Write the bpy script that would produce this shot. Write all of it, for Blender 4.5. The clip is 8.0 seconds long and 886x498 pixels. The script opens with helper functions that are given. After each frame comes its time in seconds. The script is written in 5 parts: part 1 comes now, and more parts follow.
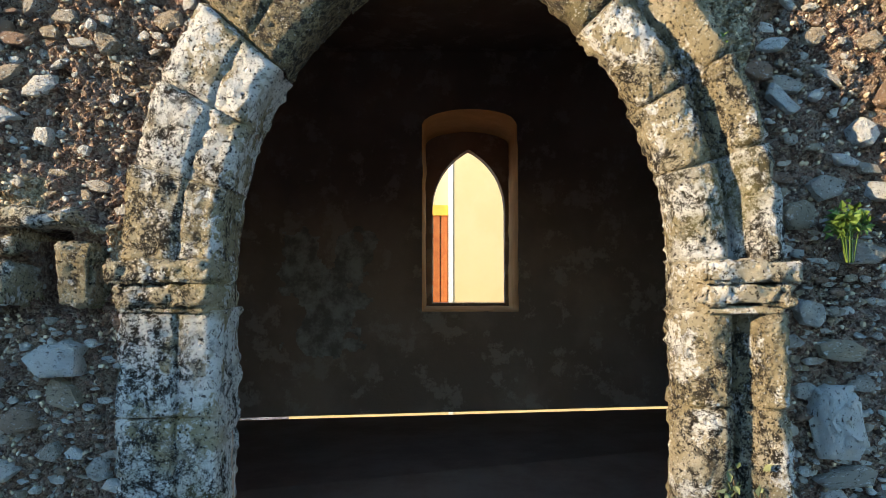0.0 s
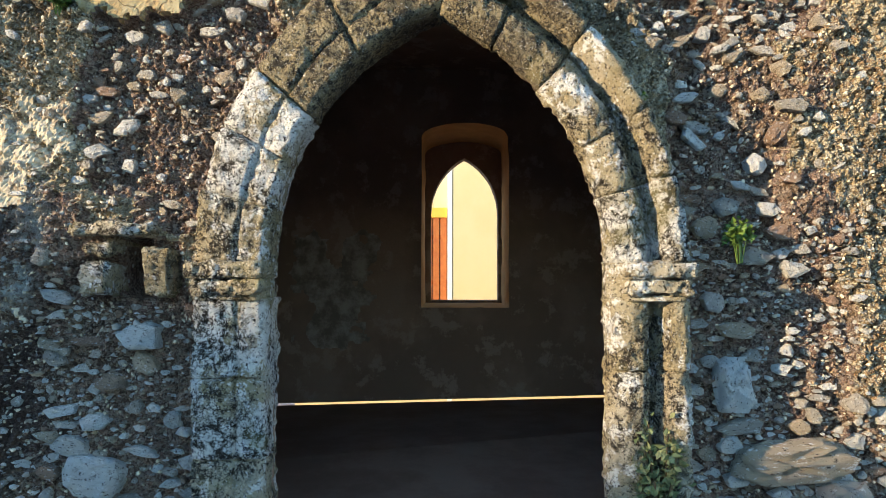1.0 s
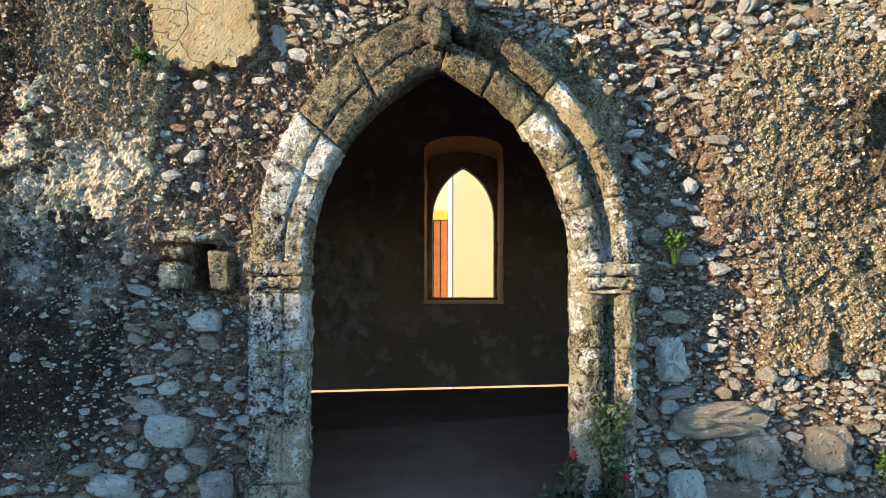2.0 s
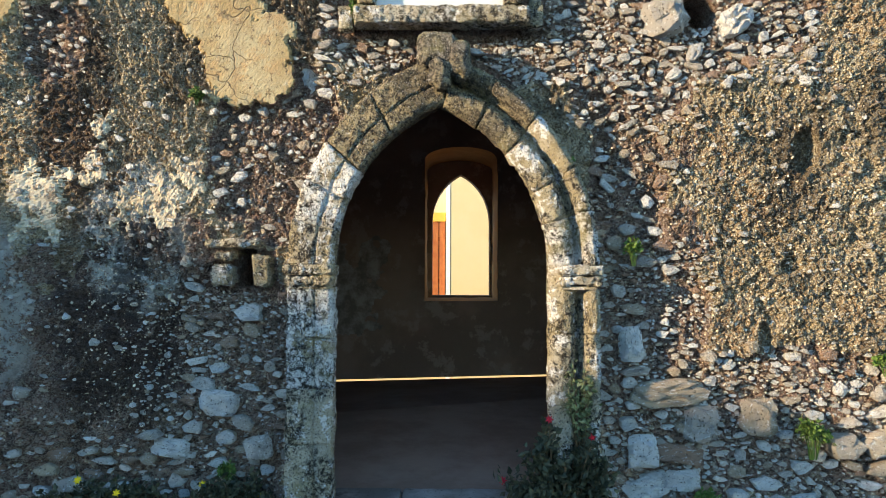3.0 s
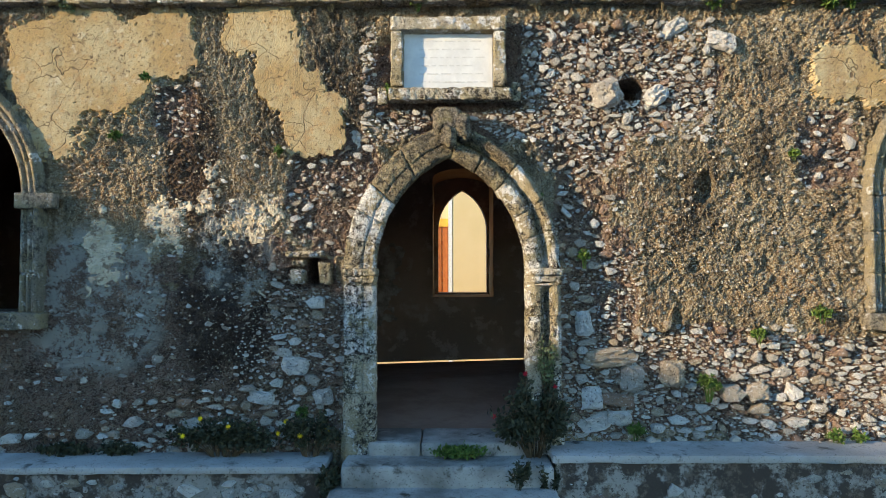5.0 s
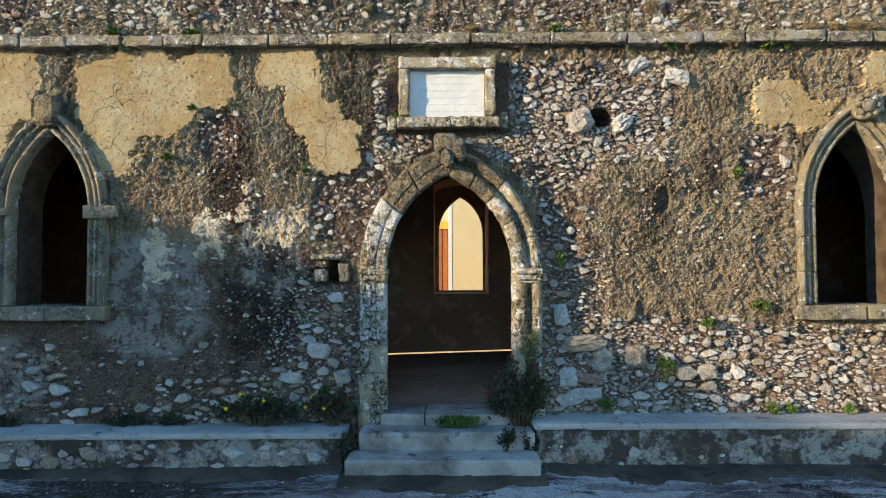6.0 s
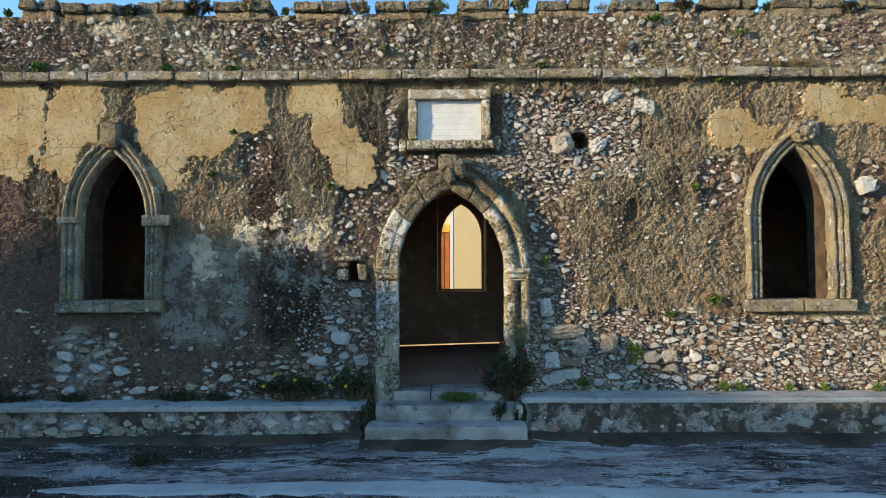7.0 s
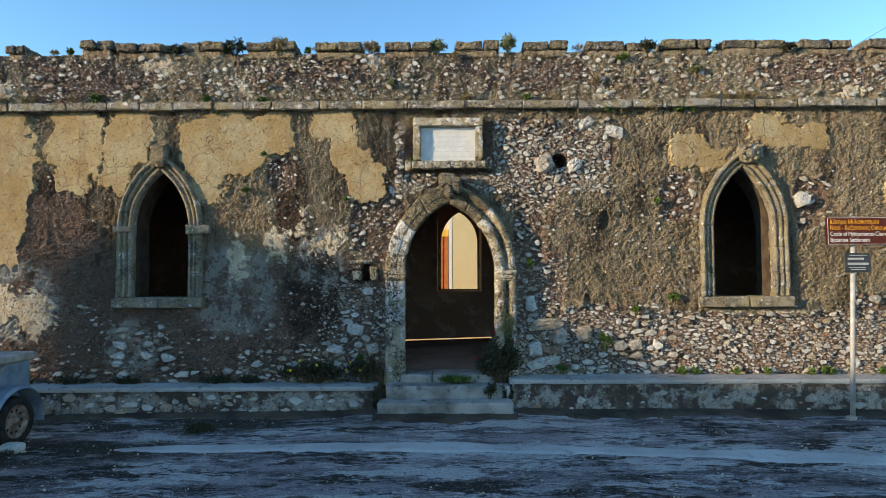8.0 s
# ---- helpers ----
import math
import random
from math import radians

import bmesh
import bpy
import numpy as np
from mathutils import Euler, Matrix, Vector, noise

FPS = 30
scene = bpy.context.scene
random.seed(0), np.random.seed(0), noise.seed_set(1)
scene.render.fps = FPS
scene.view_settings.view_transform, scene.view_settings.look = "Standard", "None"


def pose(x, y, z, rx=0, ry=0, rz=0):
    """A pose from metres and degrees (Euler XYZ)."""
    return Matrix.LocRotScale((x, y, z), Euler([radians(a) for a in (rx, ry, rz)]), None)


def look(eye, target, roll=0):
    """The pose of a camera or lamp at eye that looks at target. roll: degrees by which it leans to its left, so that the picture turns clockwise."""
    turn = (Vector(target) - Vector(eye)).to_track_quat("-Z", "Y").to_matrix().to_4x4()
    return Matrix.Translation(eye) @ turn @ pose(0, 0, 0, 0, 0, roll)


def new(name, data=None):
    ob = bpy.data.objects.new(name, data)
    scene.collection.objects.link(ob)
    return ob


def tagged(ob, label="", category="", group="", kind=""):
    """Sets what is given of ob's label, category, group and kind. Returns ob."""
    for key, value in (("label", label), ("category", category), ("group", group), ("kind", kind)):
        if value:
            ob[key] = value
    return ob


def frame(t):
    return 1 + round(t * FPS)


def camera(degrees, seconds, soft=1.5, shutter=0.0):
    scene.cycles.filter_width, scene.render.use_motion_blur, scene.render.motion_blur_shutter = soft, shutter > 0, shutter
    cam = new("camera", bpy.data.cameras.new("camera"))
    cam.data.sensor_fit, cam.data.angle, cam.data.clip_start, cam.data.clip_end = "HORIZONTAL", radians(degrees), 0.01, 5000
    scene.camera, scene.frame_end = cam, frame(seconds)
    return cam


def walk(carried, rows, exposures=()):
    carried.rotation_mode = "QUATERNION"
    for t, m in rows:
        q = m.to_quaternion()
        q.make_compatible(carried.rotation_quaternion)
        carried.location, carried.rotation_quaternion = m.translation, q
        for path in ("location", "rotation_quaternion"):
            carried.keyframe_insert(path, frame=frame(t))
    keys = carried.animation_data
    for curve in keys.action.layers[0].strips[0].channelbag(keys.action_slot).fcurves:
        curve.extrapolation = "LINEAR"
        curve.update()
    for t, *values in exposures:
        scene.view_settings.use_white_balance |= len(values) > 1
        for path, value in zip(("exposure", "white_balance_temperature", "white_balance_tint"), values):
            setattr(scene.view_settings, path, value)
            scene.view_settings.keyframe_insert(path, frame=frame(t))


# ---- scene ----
cam = camera(72.0, 8.0, soft=0.75)
PATH = [
    (0, (-0.017, -1.811, 2.004), (-0.039, 0.188, 2.078), -0.0),
    (0.5, (0.009, -2.073, 2.002), (-0.014, -0.074, 2.076), -0.0),
    (1, (0.027, -2.392, 1.998), (0.002, -0.394, 2.072), 0.1),
    (1.5, (0.035, -2.723, 1.991), (0.008, -0.724, 2.066), 0.1),
    (2.8, (0.025, -3.58, 1.99), (0.002, -1.582, 2.065), 0.3),
    (3, (0.019, -3.72, 1.998), (0.001, -1.721, 2.07), 0.2),
    (3.5, (-0.002, -4.071, 2.002), (-0.022, -2.073, 2.075), 0.1),
    (4, (-0.026, -4.475, 2.008), (-0.044, -2.476, 2.08), 0.0),
    (4.5, (-0.05, -4.872, 2.009), (-0.067, -2.873, 2.082), -0.1),
    (5.8, (-0.023, -6.12, 2.021), (-0.044, -4.122, 2.091), -0.1),
    (6, (-0.028, -6.325, 2.01), (-0.047, -4.327, 2.082), -0.2),
    (6.5, (-0.031, -6.851, 1.999), (-0.052, -4.853, 2.073), -0.1),
    (7, (-0.039, -7.471, 1.994), (-0.062, -5.472, 2.069), -0.2),
    (7.5, (-0.035, -8.082, 1.982), (-0.056, -6.084, 2.058), -0.1),
    (8, (-0.032, -8.756, 1.972), (-0.052, -6.758, 2.056), -0.2),
]
walk(cam, [(t, look(eye, target, roll)) for t, eye, target, roll in PATH], exposures=((0.0, 2.1), (3.0, 2.02), (4.5, 1.72), (6.5, 1.56), (8.0, 1.25)))

# ---- light: low warm sun from the street's west end, clear sky ----
SUN_SIDE, SUN_UP = radians(67), radians(12)
to_sun = Vector((-math.sin(SUN_SIDE) * math.cos(SUN_UP), -math.cos(SUN_SIDE) * math.cos(SUN_UP), math.sin(SUN_UP)))
world = bpy.data.worlds.new("sky")
scene.world = world
world.use_nodes = True
wn, wl = world.node_tree.nodes, world.node_tree.links
sky = wn.new("ShaderNodeTexSky")
sky.sky_type, sky.sun_disc = "NISHITA", False
sky.sun_elevation, sky.sun_rotation = SUN_UP, math.atan2(to_sun.x, to_sun.y)
sky.air_density, sky.dust_density, sky.ozone_density = 1.0, 0.1, 2.0
sky.altitude = 200
sat = wn.new("ShaderNodeHueSaturation")
sat.inputs["Hue"].default_value = 0.5
sat.inputs["Saturation"].default_value = 1.2
wl.new(sky.outputs[0], sat.inputs["Color"])
wl.new(sat.outputs[0], wn["Background"].inputs["Color"])
wn["Background"].inputs["Strength"].default_value = 0.15
sun = new("sun", bpy.data.lights.new("sun", "SUN"))
sun.data.energy, sun.data.angle, sun.data.color = 2.8, radians(0.55), (1.0, 0.76, 0.46)
sun.matrix_world = look(to_sun * 50, (0, 0, 0))


# ---- materials ----
class Shader:
    """A small node builder on object coordinates in metres."""

    def __init__(self, name, rough=0.9, metal=0.0):
        self.mat = bpy.data.materials.new(name)
        self.mat.use_nodes = True
        self.t = self.mat.node_tree
        self.b = self.t.nodes["Principled BSDF"]
        self.b.inputs["Roughness"].default_value = rough
        self.b.inputs["Metallic"].default_value = metal
        self.b.inputs["Specular IOR Level"].default_value = 0.1
        self.co = self.t.nodes.new("ShaderNodeTexCoord").outputs["Object"]
        self.height = None

    def noise(self, scale, detail=4, rough=0.6, stretch=None, seed=0.0):
        m = self.t.nodes.new("ShaderNodeMapping")
        self.t.links.new(self.co, m.inputs[0])
        m.inputs["Location"].default_value = (seed, seed * 1.7, seed * 0.6)
        m.inputs["Scale"].default_value = stretch or (1, 1, 1)
        n = self.t.nodes.new("ShaderNodeTexNoise")
        n.inputs["Scale"].default_value, n.inputs["Detail"].default_value = scale, detail
        n.inputs["Roughness"].default_value = rough
        self.t.links.new(m.outputs[0], n.inputs["Vector"])
        return n.outputs["Fac"]

    def cells(self, scale, feature="F1"):
        n = self.t.nodes.new("ShaderNodeTexVoronoi")
        n.feature = feature
        n.inputs["Scale"].default_value = scale
        self.t.links.new(self.co, n.inputs["Vector"])
        return n.outputs["Distance"]

    def grains(self, scale):
        """A random value for each grain."""
        n = self.t.nodes.new("ShaderNodeTexVoronoi")
        n.inputs["Scale"].default_value = scale
        self.t.links.new(self.co, n.inputs["Vector"])
        sep = self.t.nodes.new("ShaderNodeSeparateColor")
        self.t.links.new(n.outputs["Color"], sep.inputs[0])
        return sep.outputs[0]

    def ramp(self, fac, lo, hi, a=0.0, b=1.0):
        n = self.t.nodes.new("ShaderNodeMapRange")
        n.interpolation_type = "SMOOTHSTEP"
        for i, v in zip((1, 2, 3, 4), (lo, hi, a, b)):
            n.inputs[i].default_value = v
        self.t.links.new(fac, n.inputs[0])
        return n.outputs[0]

    def math(self, op, a, b):
        n = self.t.nodes.new("ShaderNodeMath")
        n.operation = op
        for i, v in enumerate((a, b)):
            if isinstance(v, (int, float)):
                n.inputs[i].default_value = v
            else:
                self.t.links.new(v, n.inputs[i])
        return n.outputs[0]

    def mix(self, fac, a, b, kind="MIX"):
        n = self.t.nodes.new("ShaderNodeMix")
        n.data_type, n.blend_type = "RGBA", kind
        for i, v in ((0, fac), (6, a), (7, b)):
            if isinstance(v, (int, float)):
                n.inputs[i].default_value = v
            elif isinstance(v, tuple):
                n.inputs[i].default_value = (*v, 1)
            else:
                self.t.links.new(v, n.inputs[i])
        return n.outputs[2]

    def near(self, x, z, rx, rz):
        """1 at a spot of the facade, 0 beyond its radii."""
        m = self.t.nodes.new("ShaderNodeMapping")
        m.inputs["Scale"].default_value = (1 / rx, 0, 1 / rz)
        m.inputs["Location"].default_value = (-x / rx, 0, -z / rz)
        self.t.links.new(self.co, m.inputs[0])
        n = self.t.nodes.new("ShaderNodeVectorMath")
        n.operation = "LENGTH"
        self.t.links.new(m.outputs[0], n.inputs[0])
        return self.ramp(n.outputs["Value"], 0.0, 1.0, 1.0, 0.0)

    def around(self, x, y, rx, ry):
        """1 at a spot of the ground, 0 beyond its radii."""
        m = self.t.nodes.new("ShaderNodeMapping")
        m.inputs["Scale"].default_value = (1 / rx, 1 / ry, 0)
        m.inputs["Location"].default_value = (-x / rx, -y / ry, 0)
        self.t.links.new(self.co, m.inputs[0])
        n = self.t.nodes.new("ShaderNodeVectorMath")
        n.operation = "LENGTH"
        self.t.links.new(m.outputs[0], n.inputs[0])
        return self.ramp(n.outputs["Value"], 0.0, 1.0, 1.0, 0.0)

    def random(self):
        return self.t.nodes.new("ShaderNodeObjectInfo").outputs["Random"]

    def island(self):
        return self.t.nodes.new("ShaderNodeNewGeometry").outputs["Random Per Island"]

    def done(self, colour, height=None, strength=0.5, distance=0.01):
        if isinstance(colour, tuple):
            self.b.inputs["Base Color"].default_value = (*colour, 1)
        else:
            self.t.links.new(colour, self.b.inputs["Base Color"])
        if height is not None:
            n = self.t.nodes.new("ShaderNodeBump")
            n.inputs["Strength"].default_value, n.inputs["Distance"].default_value = strength, distance
            self.t.links.new(height, n.inputs["Height"])
            self.t.links.new(n.outputs[0], self.b.inputs["Normal"])
        return self.mat


def pebbled(s, c, scale, dark, light, gap=0.07, deep=0.9):
    """Coarse aggregate: each pebble its own tone, crevice shade painted dark between. Returns colour and height."""
    wob = s.t.nodes.new("ShaderNodeVectorMath")
    wob.operation = "MULTIPLY_ADD"
    n = s.t.nodes.new("ShaderNodeTexNoise")
    n.inputs["Scale"].default_value, n.inputs["Detail"].default_value = scale * 0.9, 3
    s.t.links.new(s.co, n.inputs["Vector"])
    s.t.links.new(n.outputs["Color"], wob.inputs[0])
    wob.inputs[1].default_value = (0.9 / scale,) * 3
    s.t.links.new(s.co, wob.inputs[2])
    plain_co, s.co = s.co, wob.outputs[0]
    g, e = s.grains(scale), s.cells(scale, "DISTANCE_TO_EDGE")
    s.co = plain_co
    c = s.mix(s.ramp(g, 0.36, 0.02, 0, 0.7), c, dark)
    c = s.mix(s.ramp(g, 0.52, 0.92, 0, 0.85), c, light)
    c = s.mix(s.ramp(e, gap, 0.0, 0, deep), c, tuple(v * 0.45 for v in dark))
    return c, s.math("ADD", s.ramp(e, 0.0, 0.3), s.math("MULTIPLY", g, 0.8))


def splotched(s, c):
    """Flakes of old limewash left on the coat; the far-left stretch paints sun dapple."""
    pale = s.ramp(s.noise(4.2, 10, 0.85, seed=9), 0.485, 0.5)
    spot = s.math("MAXIMUM", s.near(-3.15, 1.75, 1.0, 1.0), s.near(-1.9, 2.2, 0.5, 0.7))
    spot = s.math("MAXIMUM", spot, s.near(-6.3, 1.6, 1.0, 0.9))
    spot = s.math("MAXIMUM", spot, s.near(-4.6, 0.95, 0.6, 0.6))
    return s.mix(s.math("MULTIPLY", pale, s.ramp(spot, 0.15, 0.4)), c, (0.76, 0.73, 0.66))


def make_render():
    s = Shader("weathered_lime_render", 0.95)
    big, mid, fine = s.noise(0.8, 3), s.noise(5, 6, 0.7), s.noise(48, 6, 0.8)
    c = s.mix(s.ramp(big, 0.35, 0.65), (0.62, 0.455, 0.26), (0.81, 0.66, 0.42))
    c = s.mix(s.ramp(mid, 0.42, 0.66, 0, 0.6), c, (0.42, 0.31, 0.19))
    c = s.mix(s.ramp(s.noise(1.6, 4, seed=3), 0.5, 0.64, 0, 0.75), c, (0.54, 0.31, 0.16))
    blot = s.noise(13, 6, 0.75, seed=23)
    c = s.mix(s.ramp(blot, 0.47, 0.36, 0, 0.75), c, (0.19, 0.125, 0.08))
    c = s.mix(s.ramp(blot, 0.55, 0.66, 0, 0.6), c, (0.74, 0.6, 0.4))
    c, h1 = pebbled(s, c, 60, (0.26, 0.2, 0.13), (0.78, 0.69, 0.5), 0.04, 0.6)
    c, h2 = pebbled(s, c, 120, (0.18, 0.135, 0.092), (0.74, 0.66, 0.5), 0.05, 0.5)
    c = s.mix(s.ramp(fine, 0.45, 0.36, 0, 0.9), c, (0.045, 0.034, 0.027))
    chips = s.grains(30)
    c = s.mix(s.math("MULTIPLY", s.ramp(chips, 0.93, 0.95), s.ramp(s.cells(30), 0.34, 0.26)), c, (0.74, 0.7, 0.63))
    run = s.math("MULTIPLY", s.ramp(s.noise(2.2, 4, 0.65, (1.6, 1, 0.22), 5), 0.5, 0.62), s.ramp(s.noise(0.7, 3, 0.6, seed=13), 0.4, 0.53))
    c = s.mix(s.math("MULTIPLY", run, 0.68), c, (0.07, 0.052, 0.043))
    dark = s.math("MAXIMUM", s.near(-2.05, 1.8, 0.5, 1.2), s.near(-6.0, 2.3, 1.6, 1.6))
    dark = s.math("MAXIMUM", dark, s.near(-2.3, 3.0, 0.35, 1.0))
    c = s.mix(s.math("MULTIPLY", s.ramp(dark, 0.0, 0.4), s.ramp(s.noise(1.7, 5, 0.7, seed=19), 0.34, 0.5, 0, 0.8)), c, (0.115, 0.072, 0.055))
    c = splotched(s, c)
    gr = s.math("ADD", s.noise(50, 8, 0.85), s.math("ADD", h1, s.math("MULTIPLY", h2, 0.4)))
    return s.done(c, gr, 1.0, 0.022)


def make_plaster():
    s = Shader("ochre_plaster", 0.9)
    c = s.mix(s.ramp(s.noise(2.0, 5, 0.65, seed=2), 0.38, 0.62), (0.33, 0.235, 0.11), (0.41, 0.34, 0.2))
    c = s.mix(s.ramp(s.noise(8, 6, 0.75, seed=4), 0.52, 0.64, 0, 0.8), c, (0.38, 0.25, 0.12))
    c = s.mix(s.ramp(s.noise(5, 6, 0.75, seed=14), 0.58, 0.66, 0, 0.7), c, (0.5, 0.44, 0.31))
    c = s.mix(s.ramp(s.noise(2.5, 5, 0.65, (2, 1, 0.25), 8), 0.53, 0.66, 0, 0.45), c, (0.24, 0.165, 0.095))
    c = s.mix(s.ramp(s.noise(16, 8, 0.8, seed=12), 0.56, 0.6, 0, 0.8), c, (0.24, 0.17, 0.1))
    bent = s.t.nodes.new("ShaderNodeVectorMath")
    bent.operation = "MULTIPLY_ADD"
    n = s.t.nodes.new("ShaderNodeTexNoise")
    n.inputs["Scale"].default_value = 6
    s.t.links.new(s.co, n.inputs["Vector"])
    s.t.links.new(n.outputs["Color"], bent.inputs[0])
    bent.inputs[1].default_value = (0.2, 0.2, 0.2)
    s.t.links.new(s.co, bent.inputs[2])
    plain_co, s.co = s.co, bent.outputs[0]
    crack = s.ramp(s.cells(3.2, "DISTANCE_TO_EDGE"), 0.016, 0.0)
    s.co = plain_co
    crack = s.math("MULTIPLY", crack, s.ramp(s.noise(1.5, 3, seed=21), 0.45, 0.55))
    c = s.mix(crack, c, (0.13, 0.09, 0.055))
    c = s.mix(s.ramp(s.noise(30, 6, 0.8), 0.57, 0.6), c, (0.13, 0.095, 0.06))
    return s.done(c, s.math("SUBTRACT", s.noise(40, 6, 0.75), crack), 0.6, 0.008)


def make_pale():
    s = Shader("pale_lime_sun_patch", 0.9)
    c = s.mix(s.ramp(s.noise(6, 5, 0.7), 0.35, 0.65), (0.42, 0.35, 0.24), (0.58, 0.52, 0.4))
    c = s.mix(s.ramp(s.noise(12, 8, 0.8), 0.5, 0.57), c, (0.22, 0.165, 0.115))
    return s.done(c, s.noise(35, 5, 0.7), 0.6, 0.008)


def make_mortar():
    s = Shader("earth_mortar", 0.97)
    c = s.mix(s.ramp(s.noise(2.0, 4), 0.35, 0.65), (0.58, 0.385, 0.285), (0.4, 0.25, 0.205))
    c = s.mix(s.ramp(s.noise(1.1, 5, 0.7, seed=8), 0.52, 0.62, 0, 0.8), c, (0.48, 0.35, 0.22))
    c = s.mix(s.ramp(s.noise(10, 5, 0.7), 0.5, 0.36, 0, 0.8), c, (0.085, 0.055, 0.046))
    c, h1 = pebbled(s, c, 62, (0.12, 0.078, 0.064), (0.58, 0.45, 0.35), 0.04, 0.65)
    c, h2 = pebbled(s, c, 130, (0.14, 0.092, 0.075), (0.56, 0.45, 0.36), 0.06, 0.5)
    chips = s.grains(34)
    c = s.mix(s.math("MULTIPLY", s.ramp(chips, 0.91, 0.93), s.ramp(s.cells(34), 0.34, 0.26)), c, (0.78, 0.76, 0.72))
    c = splotched(s, c)
    damp = s.math("MULTIPLY", s.ramp(s.near(-2.0, 1.75, 0.6, 1.1), 0.0, 0.4), s.ramp(s.noise(2.4, 6, 0.75, seed=27), 0.4, 0.52, 0, 0.75))
    c = s.mix(damp, c, (0.075, 0.05, 0.045))
    return s.done(c, s.math("ADD", s.noise(50, 8, 0.85), s.math("ADD", h1, h2)), 1.0, 0.018)


def make_stone(name, island):
    s = Shader(name, 0.85)
    r = s.island() if island else s.random()
    k = 4.0 if island else 0.7
    c = s.mix(s.ramp(r, 0.0, 0.7), (0.5, 0.45, 0.385), (0.82, 0.8, 0.76))
    c = s.mix(s.ramp(r, 0.72, 0.78), c, (0.52, 0.43, 0.32))
    c = s.mix(s.ramp(r, 0.9, 0.92), c, (0.41, 0.28, 0.205))
    c = s.mix(s.ramp(s.noise(4 * k, 8, 0.8), 0.53, 0.64, 0, 0.6), c, (0.33, 0.26, 0.19))
    c = s.mix(s.ramp(s.noise(9 * k, 7, 0.8, seed=4), 0.56, 0.6, 0, 0.85), c, (0.9, 0.9, 0.88))
    c = s.mix(s.ramp(s.noise(16 * k, 6, 0.75, seed=6), 0.58, 0.63), c, (0.09, 0.075, 0.06))
    return s.done(c, s.noise(9 * k, 9, 0.85), 1.0, 0.05)


def make_dressed(name, a, b, stain, white, dark):
    """Weathered limestone. stain, white: noise levels from which black lichen and bleached spots begin."""
    s = Shader(name, 0.9)
    base = s.mix(s.random(), a, b)
    c = s.mix(s.ramp(s.noise(4, 4), 0.38, 0.62), base, (0.4, 0.33, 0.2))
    c = s.mix(s.ramp(s.noise(9, 6, 0.75, seed=6), white, white + 0.05), c, (0.85, 0.83, 0.79))
    lichen = s.math("MULTIPLY", s.ramp(s.noise(26, 10, 0.9, seed=2), 0.49, 0.52), s.ramp(s.noise(3.0, 4, 0.65, seed=7), stain, stain + 0.1))
    c = s.mix(lichen, c, dark)
    c = s.mix(s.ramp(s.noise(75, 5, 0.8), 0.56, 0.6), c, dark)
    # sunken pits, with the shade of their hollows put into the colour
    pits = s.math("MULTIPLY", s.ramp(s.cells(58), 0.22, 0.14), s.ramp(s.noise(7, 4, 0.6, seed=17), 0.47, 0.55))
    c = s.mix(pits, c, tuple(v * 0.6 for v in dark))
    c = s.mix(s.ramp(s.noise(3, 4, seed=11), 0.56, 0.7, 0, 0.5), c, (0.32, 0.28, 0.12))
    c = s.mix(s.ramp(s.noise(130, 3, 0.7, seed=3), 0.6, 0.66, 0, 0.7), c, (0.85, 0.82, 0.76))
    h = s.math("ADD", s.noise(45, 9, 0.85), s.math("MULTIPLY", s.ramp(s.cells(48), 0.0, 0.4), 0.6))
    return s.done(c, s.math("SUBTRACT", h, s.math("MULTIPLY", pits, 0.7)), 1.0, 0.035)


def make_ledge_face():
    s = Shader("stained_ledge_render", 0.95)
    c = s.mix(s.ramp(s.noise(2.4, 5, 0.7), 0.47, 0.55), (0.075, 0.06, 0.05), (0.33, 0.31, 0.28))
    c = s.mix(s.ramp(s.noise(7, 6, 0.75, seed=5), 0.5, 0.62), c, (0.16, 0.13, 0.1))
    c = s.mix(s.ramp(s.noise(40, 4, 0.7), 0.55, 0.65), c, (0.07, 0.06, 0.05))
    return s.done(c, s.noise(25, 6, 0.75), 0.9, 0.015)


def make_concrete(name, a, b, dirt=(0.1, 0.095, 0.085)):
    s = Shader(name, 0.9)
    c = s.mix(s.ramp(s.noise(1.8, 4), 0.35, 0.65), a, b)
    c = s.mix(s.ramp(s.noise(6, 5, 0.7, seed=3), 0.55, 0.72), c, dirt)
    c = s.mix(s.ramp(s.noise(70, 3, 0.7), 0.58, 0.7), c, dirt)
    return s.done(c, s.noise(60, 5, 0.7), 0.5, 0.005)


